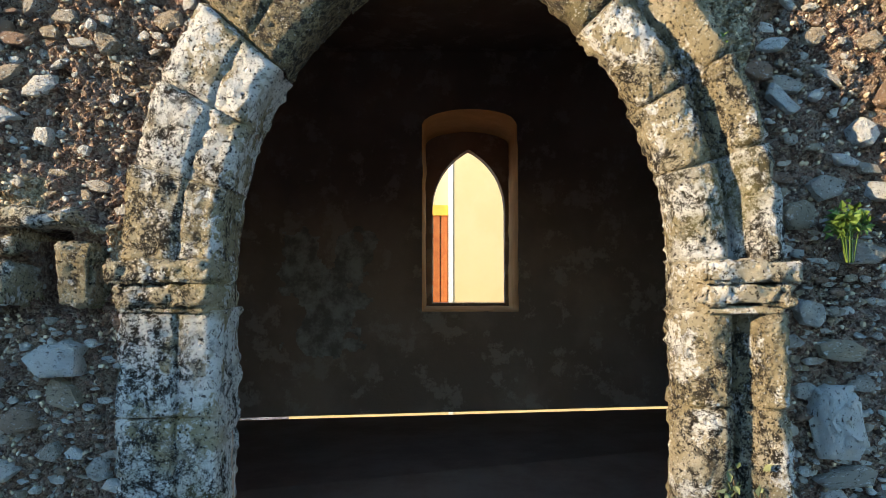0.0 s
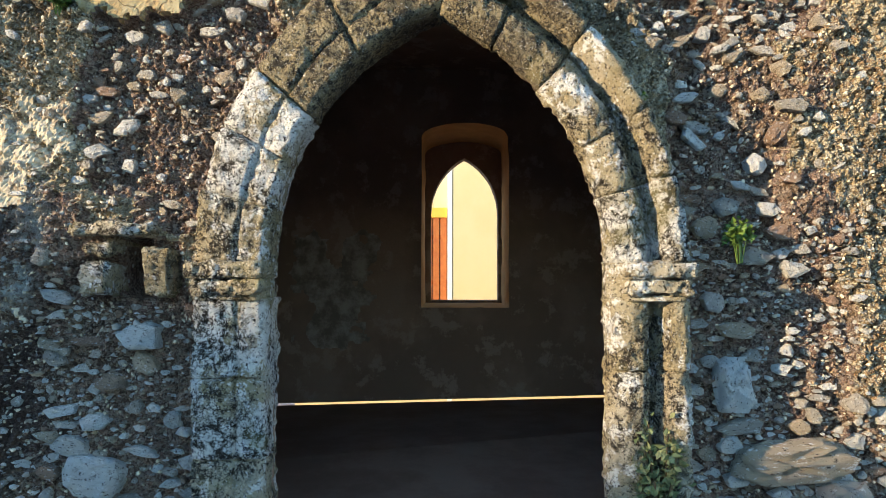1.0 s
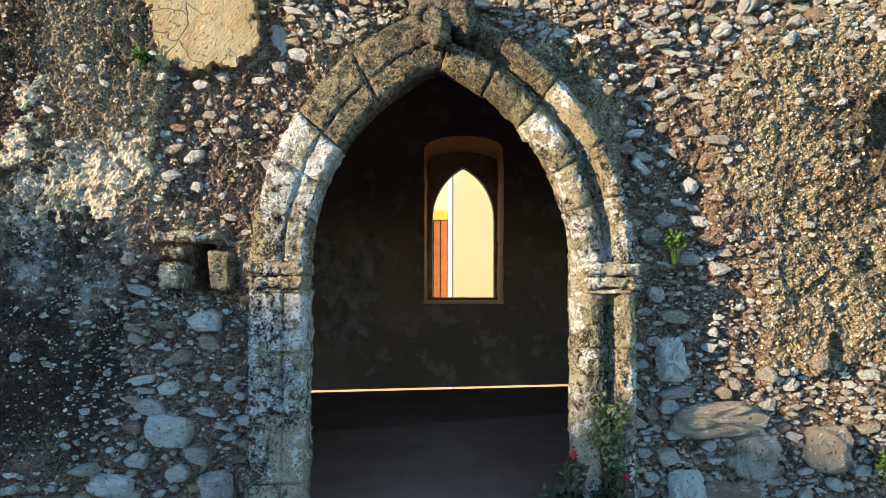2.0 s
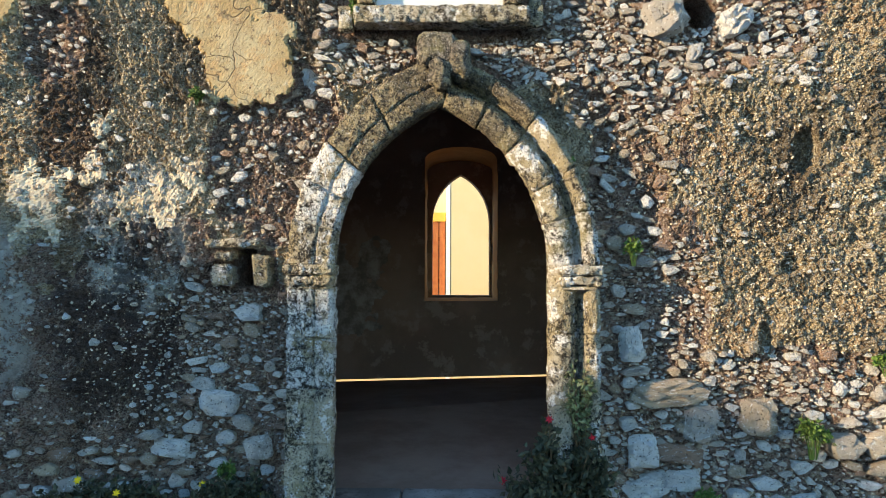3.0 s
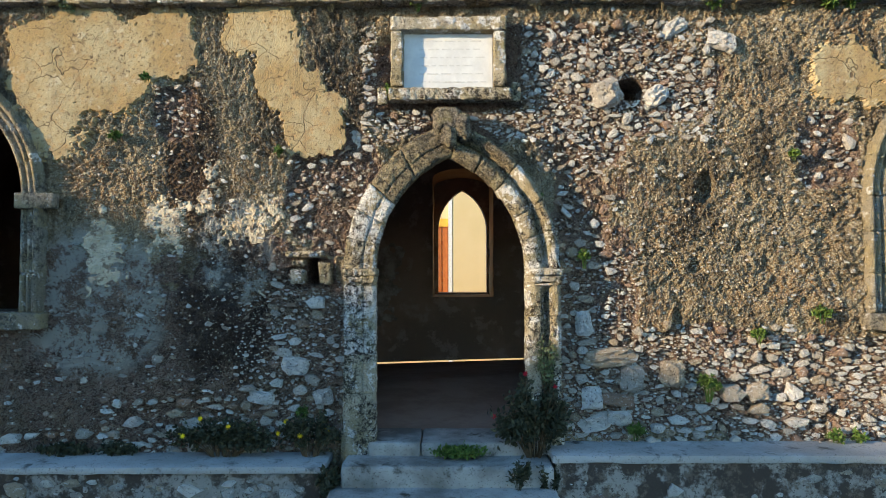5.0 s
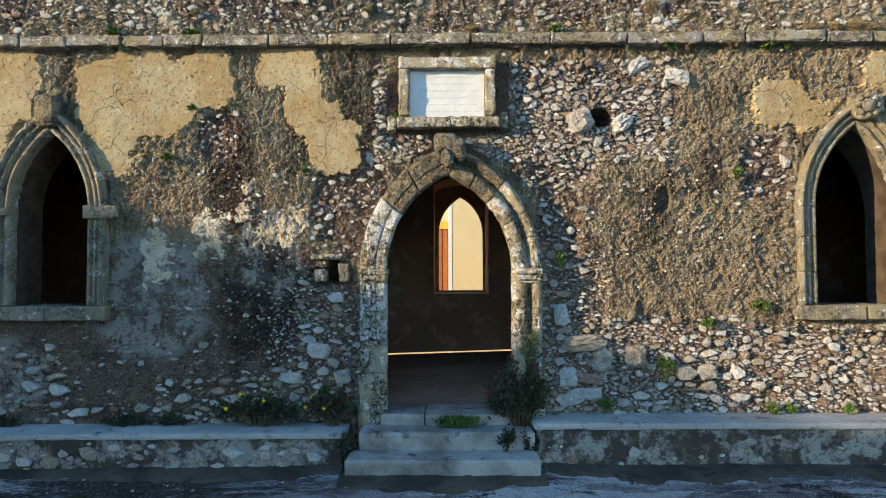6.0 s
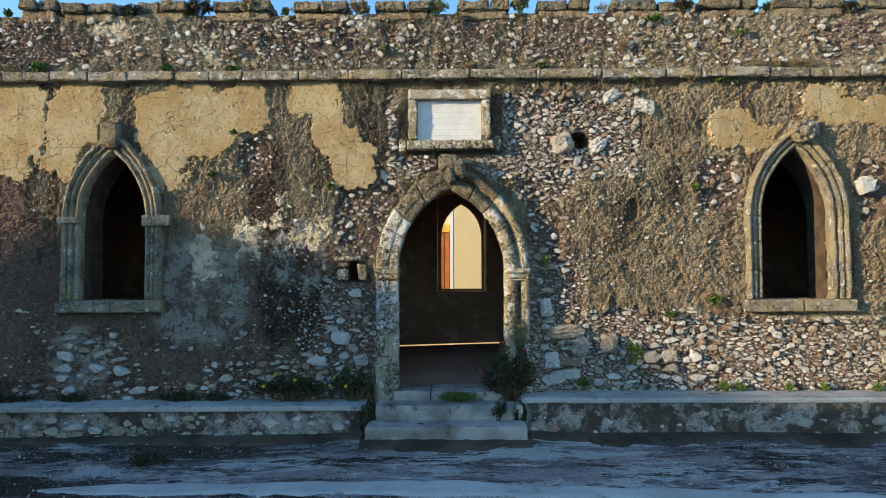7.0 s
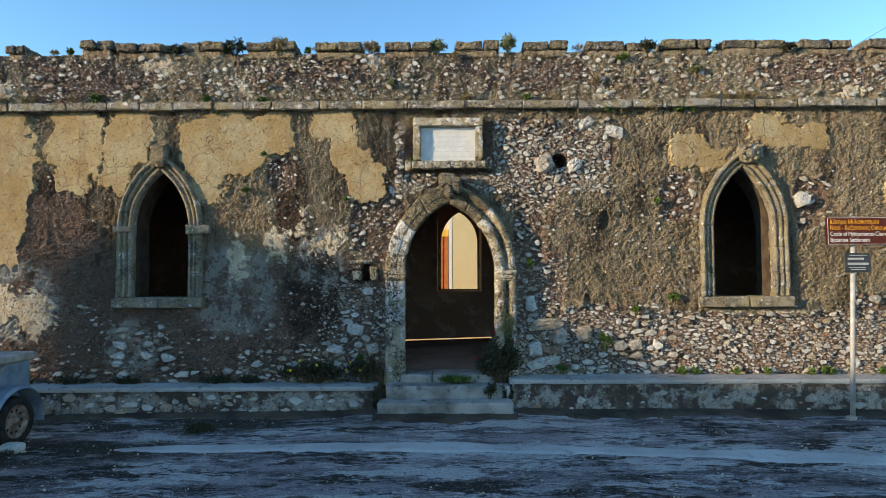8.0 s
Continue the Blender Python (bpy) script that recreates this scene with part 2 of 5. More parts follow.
def make_road():
    s = Shader("worn_concrete_road", 0.88)
    worn = s.noise(2.2, 10, 0.82, (0.55, 1.3, 1), 2)
    c = s.mix(s.ramp(worn, 0.42, 0.56), (0.14, 0.115, 0.115), (0.42, 0.365, 0.37))
    c = s.mix(s.ramp(s.noise(1.5, 10, 0.82, (0.5, 1.4, 1), 9), 0.52, 0.535), c, (0.62, 0.6, 0.58))
    c = s.mix(s.ramp(s.noise(2.2, 10, 0.82, (0.5, 1.4, 1), 14), 0.53, 0.545), c, (0.05, 0.04, 0.034))
    earth = s.math("MAXIMUM", s.around(-5.2, -2.1, 3.4, 0.7), s.around(-4.0, -0.9, 4.5, 0.5))
    earth = s.math("MULTIPLY", s.ramp(earth, 0.0, 0.4), s.ramp(s.noise(2.5, 8, 0.75, (0.6, 1.4, 1), 31), 0.4, 0.52))
    c = s.mix(earth, c, (0.06, 0.048, 0.035))
    c = s.mix(s.ramp(s.cells(42), 0.14, 0.3, 0.85, 0.0), c, (0.55, 0.53, 0.5))
    c = s.mix(s.ramp(s.noise(70, 5, 0.8), 0.5, 0.6, 0, 0.85), c, (0.05, 0.047, 0.045))
    return s.done(c, s.math("ADD", s.noise(40, 8, 0.85), s.cells(55)), 1.0, 0.02)


def make_inner():
    s = Shader("sooty_inner_plaster", 0.95)
    c = s.mix(s.ramp(s.noise(1.3, 4), 0.4, 0.65), (0.24, 0.17, 0.13), (0.33, 0.235, 0.18))
    c = s.mix(s.ramp(s.noise(3, 5, 0.7, seed=4), 0.52, 0.6), c, (0.38, 0.29, 0.23))
    return s.done(c, s.noise(20, 5, 0.7), 0.5, 0.01)


def make_plain(name, a, b, scale, rough=0.7, metal=0.0, bump=0.2):
    s = Shader(name, rough, metal)
    n = s.noise(scale, 5, 0.65)
    return s.done(s.mix(s.ramp(n, 0.35, 0.65), a, b), s.noise(scale * 6, 4), bump, 0.003)


def make_leaf(name, a, b):
    s = Shader(name, 0.6)
    s.b.inputs["Specular IOR Level"].default_value = 0.3
    c = s.mix(s.island(), a, b)
    return s.done(s.mix(s.ramp(s.noise(12, 3), 0.4, 0.7, 0, 0.5), c, tuple(v * 0.5 for v in a)))


M_RENDER, M_PLASTER, M_PALE, M_MORTAR = make_render(), make_plaster(), make_pale(), make_mortar()
M_STONE, M_STONES = make_stone("field_stone", False), make_stone("field_stones", True)
M_GRIT = Shader("tan_grit", 0.95)
M_GRIT = M_GRIT.done(M_GRIT.mix(M_GRIT.island(), (0.3, 0.23, 0.15), (0.7, 0.61, 0.46)))
M_DRESSED = make_dressed("weathered_dressed_limestone", (0.5, 0.43, 0.3), (0.64, 0.58, 0.46), 0.46, 0.53, (0.036, 0.031, 0.025))
M_BLEACHED = make_dressed("bleached_limestone", (0.7, 0.67, 0.61), (0.84, 0.83, 0.8), 0.46, 0.46, (0.04, 0.034, 0.028))
M_LICHEN = make_dressed("lichened_limestone", (0.14, 0.115, 0.075), (0.22, 0.185, 0.125), 0.34, 0.63, (0.06, 0.052, 0.042))
M_WINSTONE = make_dressed("grey_window_stone", (0.3, 0.265, 0.2), (0.42, 0.38, 0.31), 0.5, 0.57, (0.1, 0.09, 0.075))
M_CAP = make_dressed("dark_weathered_capstone", (0.2, 0.17, 0.13), (0.27, 0.24, 0.2), 0.3, 0.62, (0.06, 0.055, 0.048))
M_CORNICE = make_dressed("grey_weathered_slab", (0.32, 0.3, 0.27), (0.44, 0.42, 0.39), 0.42, 0.55, (0.08, 0.072, 0.06))
M_LEDGEFACE = make_ledge_face()
M_LEDGE = make_concrete("ledge_concrete", (0.33, 0.32, 0.3), (0.44, 0.43, 0.41))
M_STEP = make_concrete("step_concrete", (0.17, 0.155, 0.135), (0.4, 0.38, 0.35), (0.07, 0.06, 0.045))
M_STRIP = make_concrete("smooth_concrete", (0.42, 0.41, 0.39), (0.52, 0.51, 0.49), (0.24, 0.23, 0.21))
M_ROAD = make_road()
M_SOIL = make_concrete("dark_leaf_soil", (0.05, 0.04, 0.03), (0.11, 0.085, 0.06), (0.03, 0.025, 0.02))
M_INNER = make_inner()
# dirty window reveals, coloured near-black so their shade is in the paint
M_REVEAL = make_plain("shaded_dirty_reveal", (0.09, 0.068, 0.05), (0.05, 0.038, 0.028), 5, 0.95, 0.0, 0.6)
M_INNERPALE = make_plain("bare_grey_plaster", (0.42, 0.38, 0.33), (0.2, 0.17, 0.145), 7, 0.95)
M_FLOOR = make_plain("inner_earthen_floor", (0.24, 0.17, 0.13), (0.32, 0.24, 0.19), 2, 0.9)
M_RECESS = make_plain("warm_ochre_limewash", (0.52, 0.29, 0.13), (0.44, 0.24, 0.1), 5, 0.9)
M_CREAM = make_plain("cream_wall_paint", (0.6, 0.48, 0.26), (0.63, 0.51, 0.29), 0.8, 0.85)
M_BEIGE = make_plain("beige_wall_paint", (0.6, 0.46, 0.3), (0.64, 0.5, 0.33), 0.8, 0.85)
M_WOOD = make_plain("red_brown_varnished_wood", (0.42, 0.15, 0.05), (0.32, 0.1, 0.035), 6, 0.5)
M_YELLOW = make_plain("ochre_painted_beam", (0.72, 0.45, 0.08), (0.66, 0.4, 0.07), 4, 0.7)
M_MARBLE = make_plain("white_marble", (0.68, 0.68, 0.66), (0.58, 0.58, 0.57), 5, 0.5)
M_CUT = make_plain("incised_grey", (0.5, 0.5, 0.49), (0.6, 0.6, 0.58), 30, 0.8)
M_BROWN = make_plain("brown_sign_sheet", (0.085, 0.022, 0.014), (0.1, 0.028, 0.018), 6, 0.45)
M_SIGNYELLOW = make_plain("yellow_sign_film", (0.78, 0.38, 0.03), (0.72, 0.34, 0.03), 20, 0.5)
M_SIGNWHITE = make_plain("white_sign_film", (0.75, 0.75, 0.72), (0.65, 0.65, 0.62), 20, 0.5)
M_SLATE = make_plain("dark_slate_board", (0.035, 0.045, 0.05), (0.06, 0.07, 0.075), 12, 0.6)
M_GALV = make_plain("galvanised_steel", (0.5, 0.5, 0.49), (0.36, 0.36, 0.35), 9, 0.6, 0.2)
M_TRAILER = make_plain("pale_blue_grey_steel_paint", (0.24, 0.31, 0.38), (0.16, 0.2, 0.26), 5, 0.45, 0.2)
M_LID = make_plain("faded_white_board", (0.42, 0.4, 0.37), (0.26, 0.23, 0.2), 5, 0.7)
M_TYRE = make_plain("black_rubber", (0.02, 0.02, 0.02), (0.04, 0.038, 0.035), 20, 0.85)
M_RIM = make_plain("rusty_steel_rim", (0.32, 0.28, 0.24), (0.16, 0.1, 0.07), 14, 0.6, 0.5)
M_DARKLEAF = make_leaf("dark_shrub_leaf", (0.032, 0.035, 0.018), (0.07, 0.068, 0.034))
M_GREEN = make_leaf("fresh_green_leaf", (0.06, 0.115, 0.02), (0.13, 0.195, 0.04))
M_OLIVE = make_leaf("grey_green_leaf", (0.12, 0.15, 0.06), (0.24, 0.25, 0.12))
M_DRY = make_leaf("dry_straw", (0.34, 0.26, 0.13), (0.2, 0.15, 0.08))
M_STEM = make_plain("brown_stem", (0.09, 0.06, 0.035), (0.14, 0.1, 0.06), 20, 0.8)
M_PETAL = make_plain("yellow_petal", (0.85, 0.6, 0.02), (0.8, 0.5, 0.02), 30, 0.6)
M_RED = make_plain("red_petal", (0.5, 0.02, 0.04), (0.4, 0.02, 0.03), 30, 0.6)
M_TILE = make_plain("clay_roof_tile", (0.4, 0.18, 0.09), (0.3, 0.13, 0.07), 3, 0.85)
M_HOUSE = make_plain("white_house_paint", (0.7, 0.68, 0.62), (0.6, 0.58, 0.52), 1.2, 0.85)
M_CABLE = make_plain("dark_cable", (0.12, 0.05, 0.05), (0.08, 0.04, 0.04), 5, 0.6)


# ---- mesh helpers ----
def hash01(ix, iy, iz, seed):
    h = (ix.astype(np.int64) * 374761393 + iy.astype(np.int64) * 668265263 + iz.astype(np.int64) * 2147483647 + seed * 1274126177) & 0xFFFFFFFF
    h = ((h ^ (h >> 13)) * 1274126177) & 0xFFFFFFFF
    h = ((h ^ (h >> 16)) * 2246822519) & 0xFFFFFFFF
    return ((h ^ (h >> 15)) & 0xFFFFFF) / float(0xFFFFFF)


def lattice(x, y, z, seed=0):
    """Value noise, 0 to 1."""
    x, y, z = np.broadcast_arrays(np.asarray(x, float), np.asarray(y, float), np.asarray(z, float))
    fx, fy, fz = np.floor(x), np.floor(y), np.floor(z)
    u, v, w = x - fx, y - fy, z - fz
    u, v, w = u * u * (3 - 2 * u), v * v * (3 - 2 * v), w * w * (3 - 2 * w)
    out = 0
    for a in (0, 1):
        for b in (0, 1):
            for c in (0, 1):
                k = (u if a else 1 - u) * (v if b else 1 - v) * (w if c else 1 - w)
                out = out + k * hash01(fx + a, fy + b, fz + c, seed)
    return out


def fbm(x, y, z, scale, octaves=3, gain=0.55, seed=0):
    total, amp, norm = 0, 1.0, 0.0
    for o in range(octaves):
        f = scale * 2.03 ** o
        total = total + amp * lattice(x * f, y * f, z * f, seed + o)
        norm += amp
        amp *= gain
    return total / norm


def np_mesh(name, verts, faces, smooth=False, mats=(), index=None):
    verts = np.asarray(verts, np.float32)
    me = bpy.data.meshes.new(name)
    if isinstance(faces, np.ndarray):
        n, k = faces.shape
        me.vertices.add(len(verts))
        me.vertices.foreach_set("co", verts.ravel())
        me.loops.add(n * k)
        me.loops.foreach_set("vertex_index", faces.astype(np.int32).ravel())
        me.polygons.add(n)
        me.polygons.foreach_set("loop_start", np.arange(0, n * k, k, dtype=np.int32))
        me.update(calc_edges=True)
        me.validate()
    else:
        me.from_pydata([tuple(map(float, v)) for v in verts], [], faces)
    for m in mats:
        me.materials.append(m)
    if index is not None:
        me.polygons.foreach_set("material_index", np.asarray(index, np.int32))
    me.polygons.foreach_set("use_smooth", np.full(len(me.polygons), smooth))
    me.update()
    return me


def part(name, me, material=None, parent=None, label="", smooth=False):
    """Link a mesh or a bmesh as one object, under a thing where one is given."""
    if isinstance(me, bmesh.types.BMesh):
        bm, me = me, bpy.data.meshes.new(name)
        bmesh.ops.recalc_face_normals(bm, faces=bm.faces)
        bm.to_mesh(me)
        bm.free()
        me.polygons.foreach_set("use_smooth", np.full(len(me.polygons), smooth))
    if material and not me.materials:
        me.materials.append(material)
    ob = new(name, me)
    if parent:
        ob.parent = parent
        ob.matrix_parent_inverse = Matrix.Translation(parent.location).inverted()
    if label:
        tagged(ob, label)
    return ob


def thing(name, at, label, category, group="", kind=""):
    ob = new(name)
    ob.location = at
    ob.empty_display_size = 0.1
    return tagged(ob, label, category, group, kind)


def grid_faces(nu, nv, wrap=False):
    i, j = np.meshgrid(np.arange(nu - 1), np.arange(nv - 1), indexing="ij")
    a = (i * nv + j).ravel()
    return np.stack([a, a + nv, a + nv + 1, a + 1], 1)


def box_bm(bm, x0, x1, y0, y1, z0, z1, bevel=0.0):
    m = Matrix.LocRotScale(((x0 + x1) / 2, (y0 + y1) / 2, (z0 + z1) / 2), None, (x1 - x0, y1 - y0, z1 - z0))
    r = bmesh.ops.create_cube(bm, size=1, matrix=m)
    if bevel:
        edges = {e for v in r["verts"] for e in v.link_edges}
        bmesh.ops.bevel(bm, geom=list(edges), offset=bevel, segments=2, affect="EDGES")
    return bm


def box(x0, x1, y0, y1, z0, z1, bevel=0.0):
    return box_bm(bmesh.new(), x0, x1, y0, y1, z0, z1, bevel)


def rough_box(name, x0, x1, y0, y1, z0, z1, step=0.02, amp=0.008, round_by=0.015, seed=0, scale=9, slope=0.0):
    """A worn block: rounded, uneven faces and chipped edges, as one mesh."""
    lo, hi = np.array([x0, y0, z0]), np.array([x1, y1, z1])
    allv, allf, off = [], [], 0
    for ax in range(3):
        p, q = [k for k in range(3) if k != ax]
        npn = max(2, int((hi[p] - lo[p]) / step) + 1)
        nq = max(2, int((hi[q] - lo[q]) / step) + 1)
        gp, gq = np.meshgrid(np.linspace(lo[p], hi[p], npn), np.linspace(lo[q], hi[q], nq), indexing="ij")
        for side in (0, 1):
            v = np.zeros((npn * nq, 3))
            v[:, p], v[:, q], v[:, ax] = gp.ravel(), gq.ravel(), (lo, hi)[side][ax]
            f = grid_faces(npn, nq) + off
            flip = (side == 0) != (ax == 1)
            allf.append(f[:, ::-1] if flip else f)
            allv.append(v)
            off += len(v)
    v, f = np.concatenate(allv), np.concatenate(allf)
    r = min(round_by, 0.45 * (hi - lo).min())
    core = np.clip(v, lo + r, hi - r)
    d = v - core
    v = core + d / np.maximum(np.linalg.norm(d, axis=1, keepdims=True), 1e-9) * r
    n = d / np.maximum(np.linalg.norm(d, axis=1, keepdims=True), 1e-9)
    k = fbm(v[:, 0], v[:, 1], v[:, 2], scale, 5, 0.72, seed) - 0.55
    edge = (np.sort(np.abs(d), axis=1)[:, 1] > r * 0.4) * np.maximum(lattice(v[:, 0] * 14, v[:, 1] * 14, v[:, 2] * 14, seed + 9) - 0.5, 0)
    v = v + n * (2 * amp * k - 2.5 * amp * edge)[:, None]
    v[:, 2] += slope * (v[:, 0] - x0)
    return np_mesh(name, v, f, True)


def pointed(cx, a, z0, zs, ratio, n=14):
    """The outline of a pointed opening, from its left foot over the apex to its right foot."""
    big = (ratio * ratio + 1) / 2 * a
    top = math.acos((big - a) / big)
    left = [(cx - a, z0)] + [(cx - a + big - big * math.cos(top * i / n), zs + big * math.sin(top * i / n)) for i in range(n + 1)]
    return left + [(2 * cx - x, z) for x, z in reversed(left[:-1])]


def within(x, z, cx, a, z0, zs, ratio):
    big = (ratio * ratio + 1) / 2 * a
    dx = np.abs(x - cx)
    up = (dx + big - a) ** 2 + np.maximum(z - zs, 0) ** 2 < big * big
    return (dx < a) & (z > z0) & up


def sweep(name, cx, a, zs, ratio, side, profile, stations, seed, amp=0.007, scale=10, grain=0.012):
    """One dressed block of an arched surround. stations: ('z', from, to) on the jamb or ('arc', from, to) as shares of the arc."""
    big = (ratio * ratio + 1) / 2 * a
    prof = []
    for (u0, v0), (u1, v1) in zip(profile[:-1], profile[1:]):
        k = max(1, int(math.hypot(u1 - u0, v1 - v0) / grain))
        prof += [(u0 + (u1 - u0) * i / k, v0 + (v1 - v0) * i / k) for i in range(k)]
    prof.append(profile[-1])
    u, v = np.array(prof).T
    kind, s0, s1 = stations
    length = (s1 - s0) if kind == "z" else (s1 - s0) * big * 1.1
    n = max(4, int(abs(length) / grain))
    rows = []
    for i in range(n + 1):
        s = s0 + (s1 - s0) * i / n
        if kind == "z":
            x, z = -a - u, np.full_like(u, s)
        else:
            th = s * np.arccos(np.clip((big - a) / (big + np.maximum(u, 0)), -1, 1))
            x, z = big - a - (big + u) * np.cos(th), zs + (big + u) * np.sin(th)
        end = min(i, n - i)
        pull = 0.022 if end == 0 else 0
        rows.append(np.stack([cx + side * -x, -(v - pull * (v > -0.05)), z], 1))
    p = np.array(rows)
    flat = p.reshape(-1, 3)
    k1 = fbm(flat[:, 0], flat[:, 1], flat[:, 2], scale, 5, 0.72, seed) - 0.5
    k2 = np.maximum(lattice(flat[:, 0] * 42, flat[:, 1] * 42, flat[:, 2] * 42, seed + 5) - 0.62, 0)
    big_n = fbm(flat[:, 0], flat[:, 1], flat[:, 2], 3.0, 2, 0.5, seed + 3) - 0.5
    loose = np.random.RandomState(abs(seed) + 7).uniform(-0.5, 0.5, len(flat)) * 0.0045
    push = loose + 4.2 * amp * k1 - 5 * amp * k2 + 2.4 * amp * big_n
    flat = flat + np.stack([side * push * 0.7, -push, push * 0.2], 1)
    f = grid_faces(n + 1, len(u))
    return np_mesh(name, flat, f if side > 0 else f[:, ::-1], True)

# ---- the plan ----
DOOR = (-0.005, 0.68, 0.0, 2.03, 1.48)
WIN_L = (-4.2, 0.4, 1.66, 2.66, 2.05)
WIN_R = (4.18, 0.415, 1.65, 2.66, 2.0)
OPENINGS = (DOOR, WIN_L, WIN_R)
X0, X1, TOP, THICK = -7.6, 7.6, 5.2, 0.6


def ground_z(x, y):
    """Street level in front, a lower yard behind the house."""
    front = 0.10 - 0.004 * np.maximum(-x - 1, 0) * 6 * 0.6 + 0.0 * y
    front = front + 0.03 * np.exp(-((x + 0.05) ** 2) / 2.0) * np.exp(-((y + 0.7) ** 2) / 0.5)
    k = np.clip((y - 3.4) / 0.7, 0, 1)
    return front * (1 - k) - 1.25 * k


# Areas of surviving plaster: x, z, half width, half height.
PLASTER = [(-7.0, 3.6, 0.95, 0.75), (-6.75, 2.9, 0.6, 0.8), (-5.45, 3.92, 0.4, 0.48), (-5.52, 3.4, 0.24, 0.26), (-4.68, 3.95, 0.37, 0.44), (-4.8, 3.45, 0.24, 0.32),
           (-3.62, 3.82, 0.35, 0.48), (-3.55, 3.35, 0.23, 0.3), (-3.05, 3.97, 0.36, 0.32), (-2.55, 4.07, 0.32, 0.26), (-3.2, 3.62, 0.27, 0.22),
           (-1.8, 4.16, 0.28, 0.23), (-1.55, 3.92, 0.21, 0.37), (-1.36, 3.6, 0.25, 0.24), (-1.2, 3.27, 0.26, 0.32), (3.5, 3.74, 0.4, 0.28), (4.92, 3.94, 0.52, 0.18), (4.55, 4.08, 0.24, 0.14), (6.6, 3.5, 0.35, 0.5)]
# Pale lime patches; the one at x -6.15 paints dappled sunlight as pale colour.
PALE = [(-2.62, 2.47, 0.24, 0.2), (-3.02, 2.2, 0.16, 0.26), (-1.76, 2.34, 0.17, 0.3), (-6.15, 1.5, 0.6, 0.4), (-2.0, 2.75, 0.12, 0.12), (-4.7, 1.1, 0.24, 0.26),
        (-4.3, 5.0, 0.17, 0.13), (2.4, 4.63, 0.15, 0.15), (5.77, 4.65, 0.16, 0.17), (-0.8, 4.98, 0.24, 0.13), (6.6, 4.7, 0.15, 0.16), (-3.0, 4.7, 0.13, 0.15), (-6.5, 4.7, 0.16, 0.16)]
# Areas where the coat has gone and the rubble shows: x, z, half width, half height, share covered, smallest and largest stone.
RUBBLE = [(0.75, 3.68, 1.55, 0.53, 0.56, 0.012, 0.052), (1.15, 3.25, 0.4, 0.4, 0.4, 0.012, 0.045),
          (4.3, 0.98, 3.3, 0.46, 0.62, 0.015, 0.06), (2.2, 1.25, 0.8, 0.3, 0.45, 0.02, 0.07), (6.6, 1.3, 0.9, 0.45, 0.35, 0.03, 0.09),
          (1.15, 2.2, 0.26, 1.05, 0.34, 0.016, 0.06), (-1.25, 1.3, 0.36, 0.85, 0.3, 0.014, 0.06), (-2.0, 0.66, 1.05, 0.25, 0.42, 0.02, 0.085), (-4.8, 0.52, 2.6, 0.12, 0.3, 0.02, 0.08),
          (-1.05, 2.75, 0.4, 0.6, 0.32, 0.013, 0.05), (-4.5, 0.85, 0.45, 0.42, 0.35, 0.02, 0.085), (3.3, 3.05, 0.3, 0.35, 0.3, 0.02, 0.06),
          (5.15, 3.0, 0.25, 0.4, 0.3, 0.025, 0.085), (-2.45, 3.45, 0.2, 0.25, 0.35, 0.014, 0.035),
          (1.45, 1.0, 0.5, 0.42, 0.5, 0.02, 0.09),
          (4.3, 0.98, 3.3, 0.46, 0.4, 0.01, 0.03), (0.75, 3.68, 1.55, 0.53, 0.3, 0.009, 0.02), (1.25, 1.4, 0.4, 0.8, 0.24, 0.009, 0.028), (-1.4, 1.2, 0.5, 0.75, 0.2, 0.008, 0.024)]
# Bare earthy coat with few stones.
EARTH = [(-1.75, 1.5, 0.75, 0.75), (-4.2, 1.25, 3.0, 0.9), (-6.0, 2.3, 0.8, 0.9), (-5.5, 4.84, 0.8, 0.3), (-2.2, 4.9, 0.9, 0.25), (1.5, 4.85, 1.2, 0.2), (5.2, 4.9, 0.8, 0.25), (1.3, 2.2, 0.2, 0.9), (-3.6, 0.75, 0.9, 0.3)]
ON_COAT = [(0.0, 4.82, 7.4, 0.34, 0.26, 0.009, 0.05), (0.0, 4.82, 7.4, 0.34, 0.12, 0.006, 0.018), (3.0, 2.6, 1.5, 0.9, 0.03, 0.008, 0.026), (-1.9, 1.9, 0.8, 1.2, 0.05, 0.007, 0.03), (-4.6, 1.1, 2.2, 0.6, 0.05, 0.01, 0.04)]


def blob(x, z, areas, jag=0.16, power=3.0, seed=20):
    """Greatest share of any area: above 0 inside, with a ragged edge."""
    n = (fbm(x, 0.0, z, 3.2, 4, 0.6, seed) - 0.5) * 2.4
    best = np.full(np.shape(x), -9.0)
    for a in areas:
        d = (np.abs((x - a[0]) / a[2]) ** power + np.abs((z - a[1]) / a[3]) ** power) ** (1 / power)
        best = np.maximum(best, (1 - d) * min(a[2], a[3]) / 0.3 + n * jag * 2.2)
    return best


def pit(x, z, cx, cz, rx, rz, depth, jag=0.12, seed=31, power=2.0):
    n = (fbm(x, 0.0, z, 9, 3, 0.6, seed) - 0.5) * jag * 2
    d = (np.abs((x - cx) / rx) ** power + np.abs((z - cz) / rz) ** power) ** (1 / power) + n
    return depth * np.clip((1.06 - d) / 0.14, 0, 1)


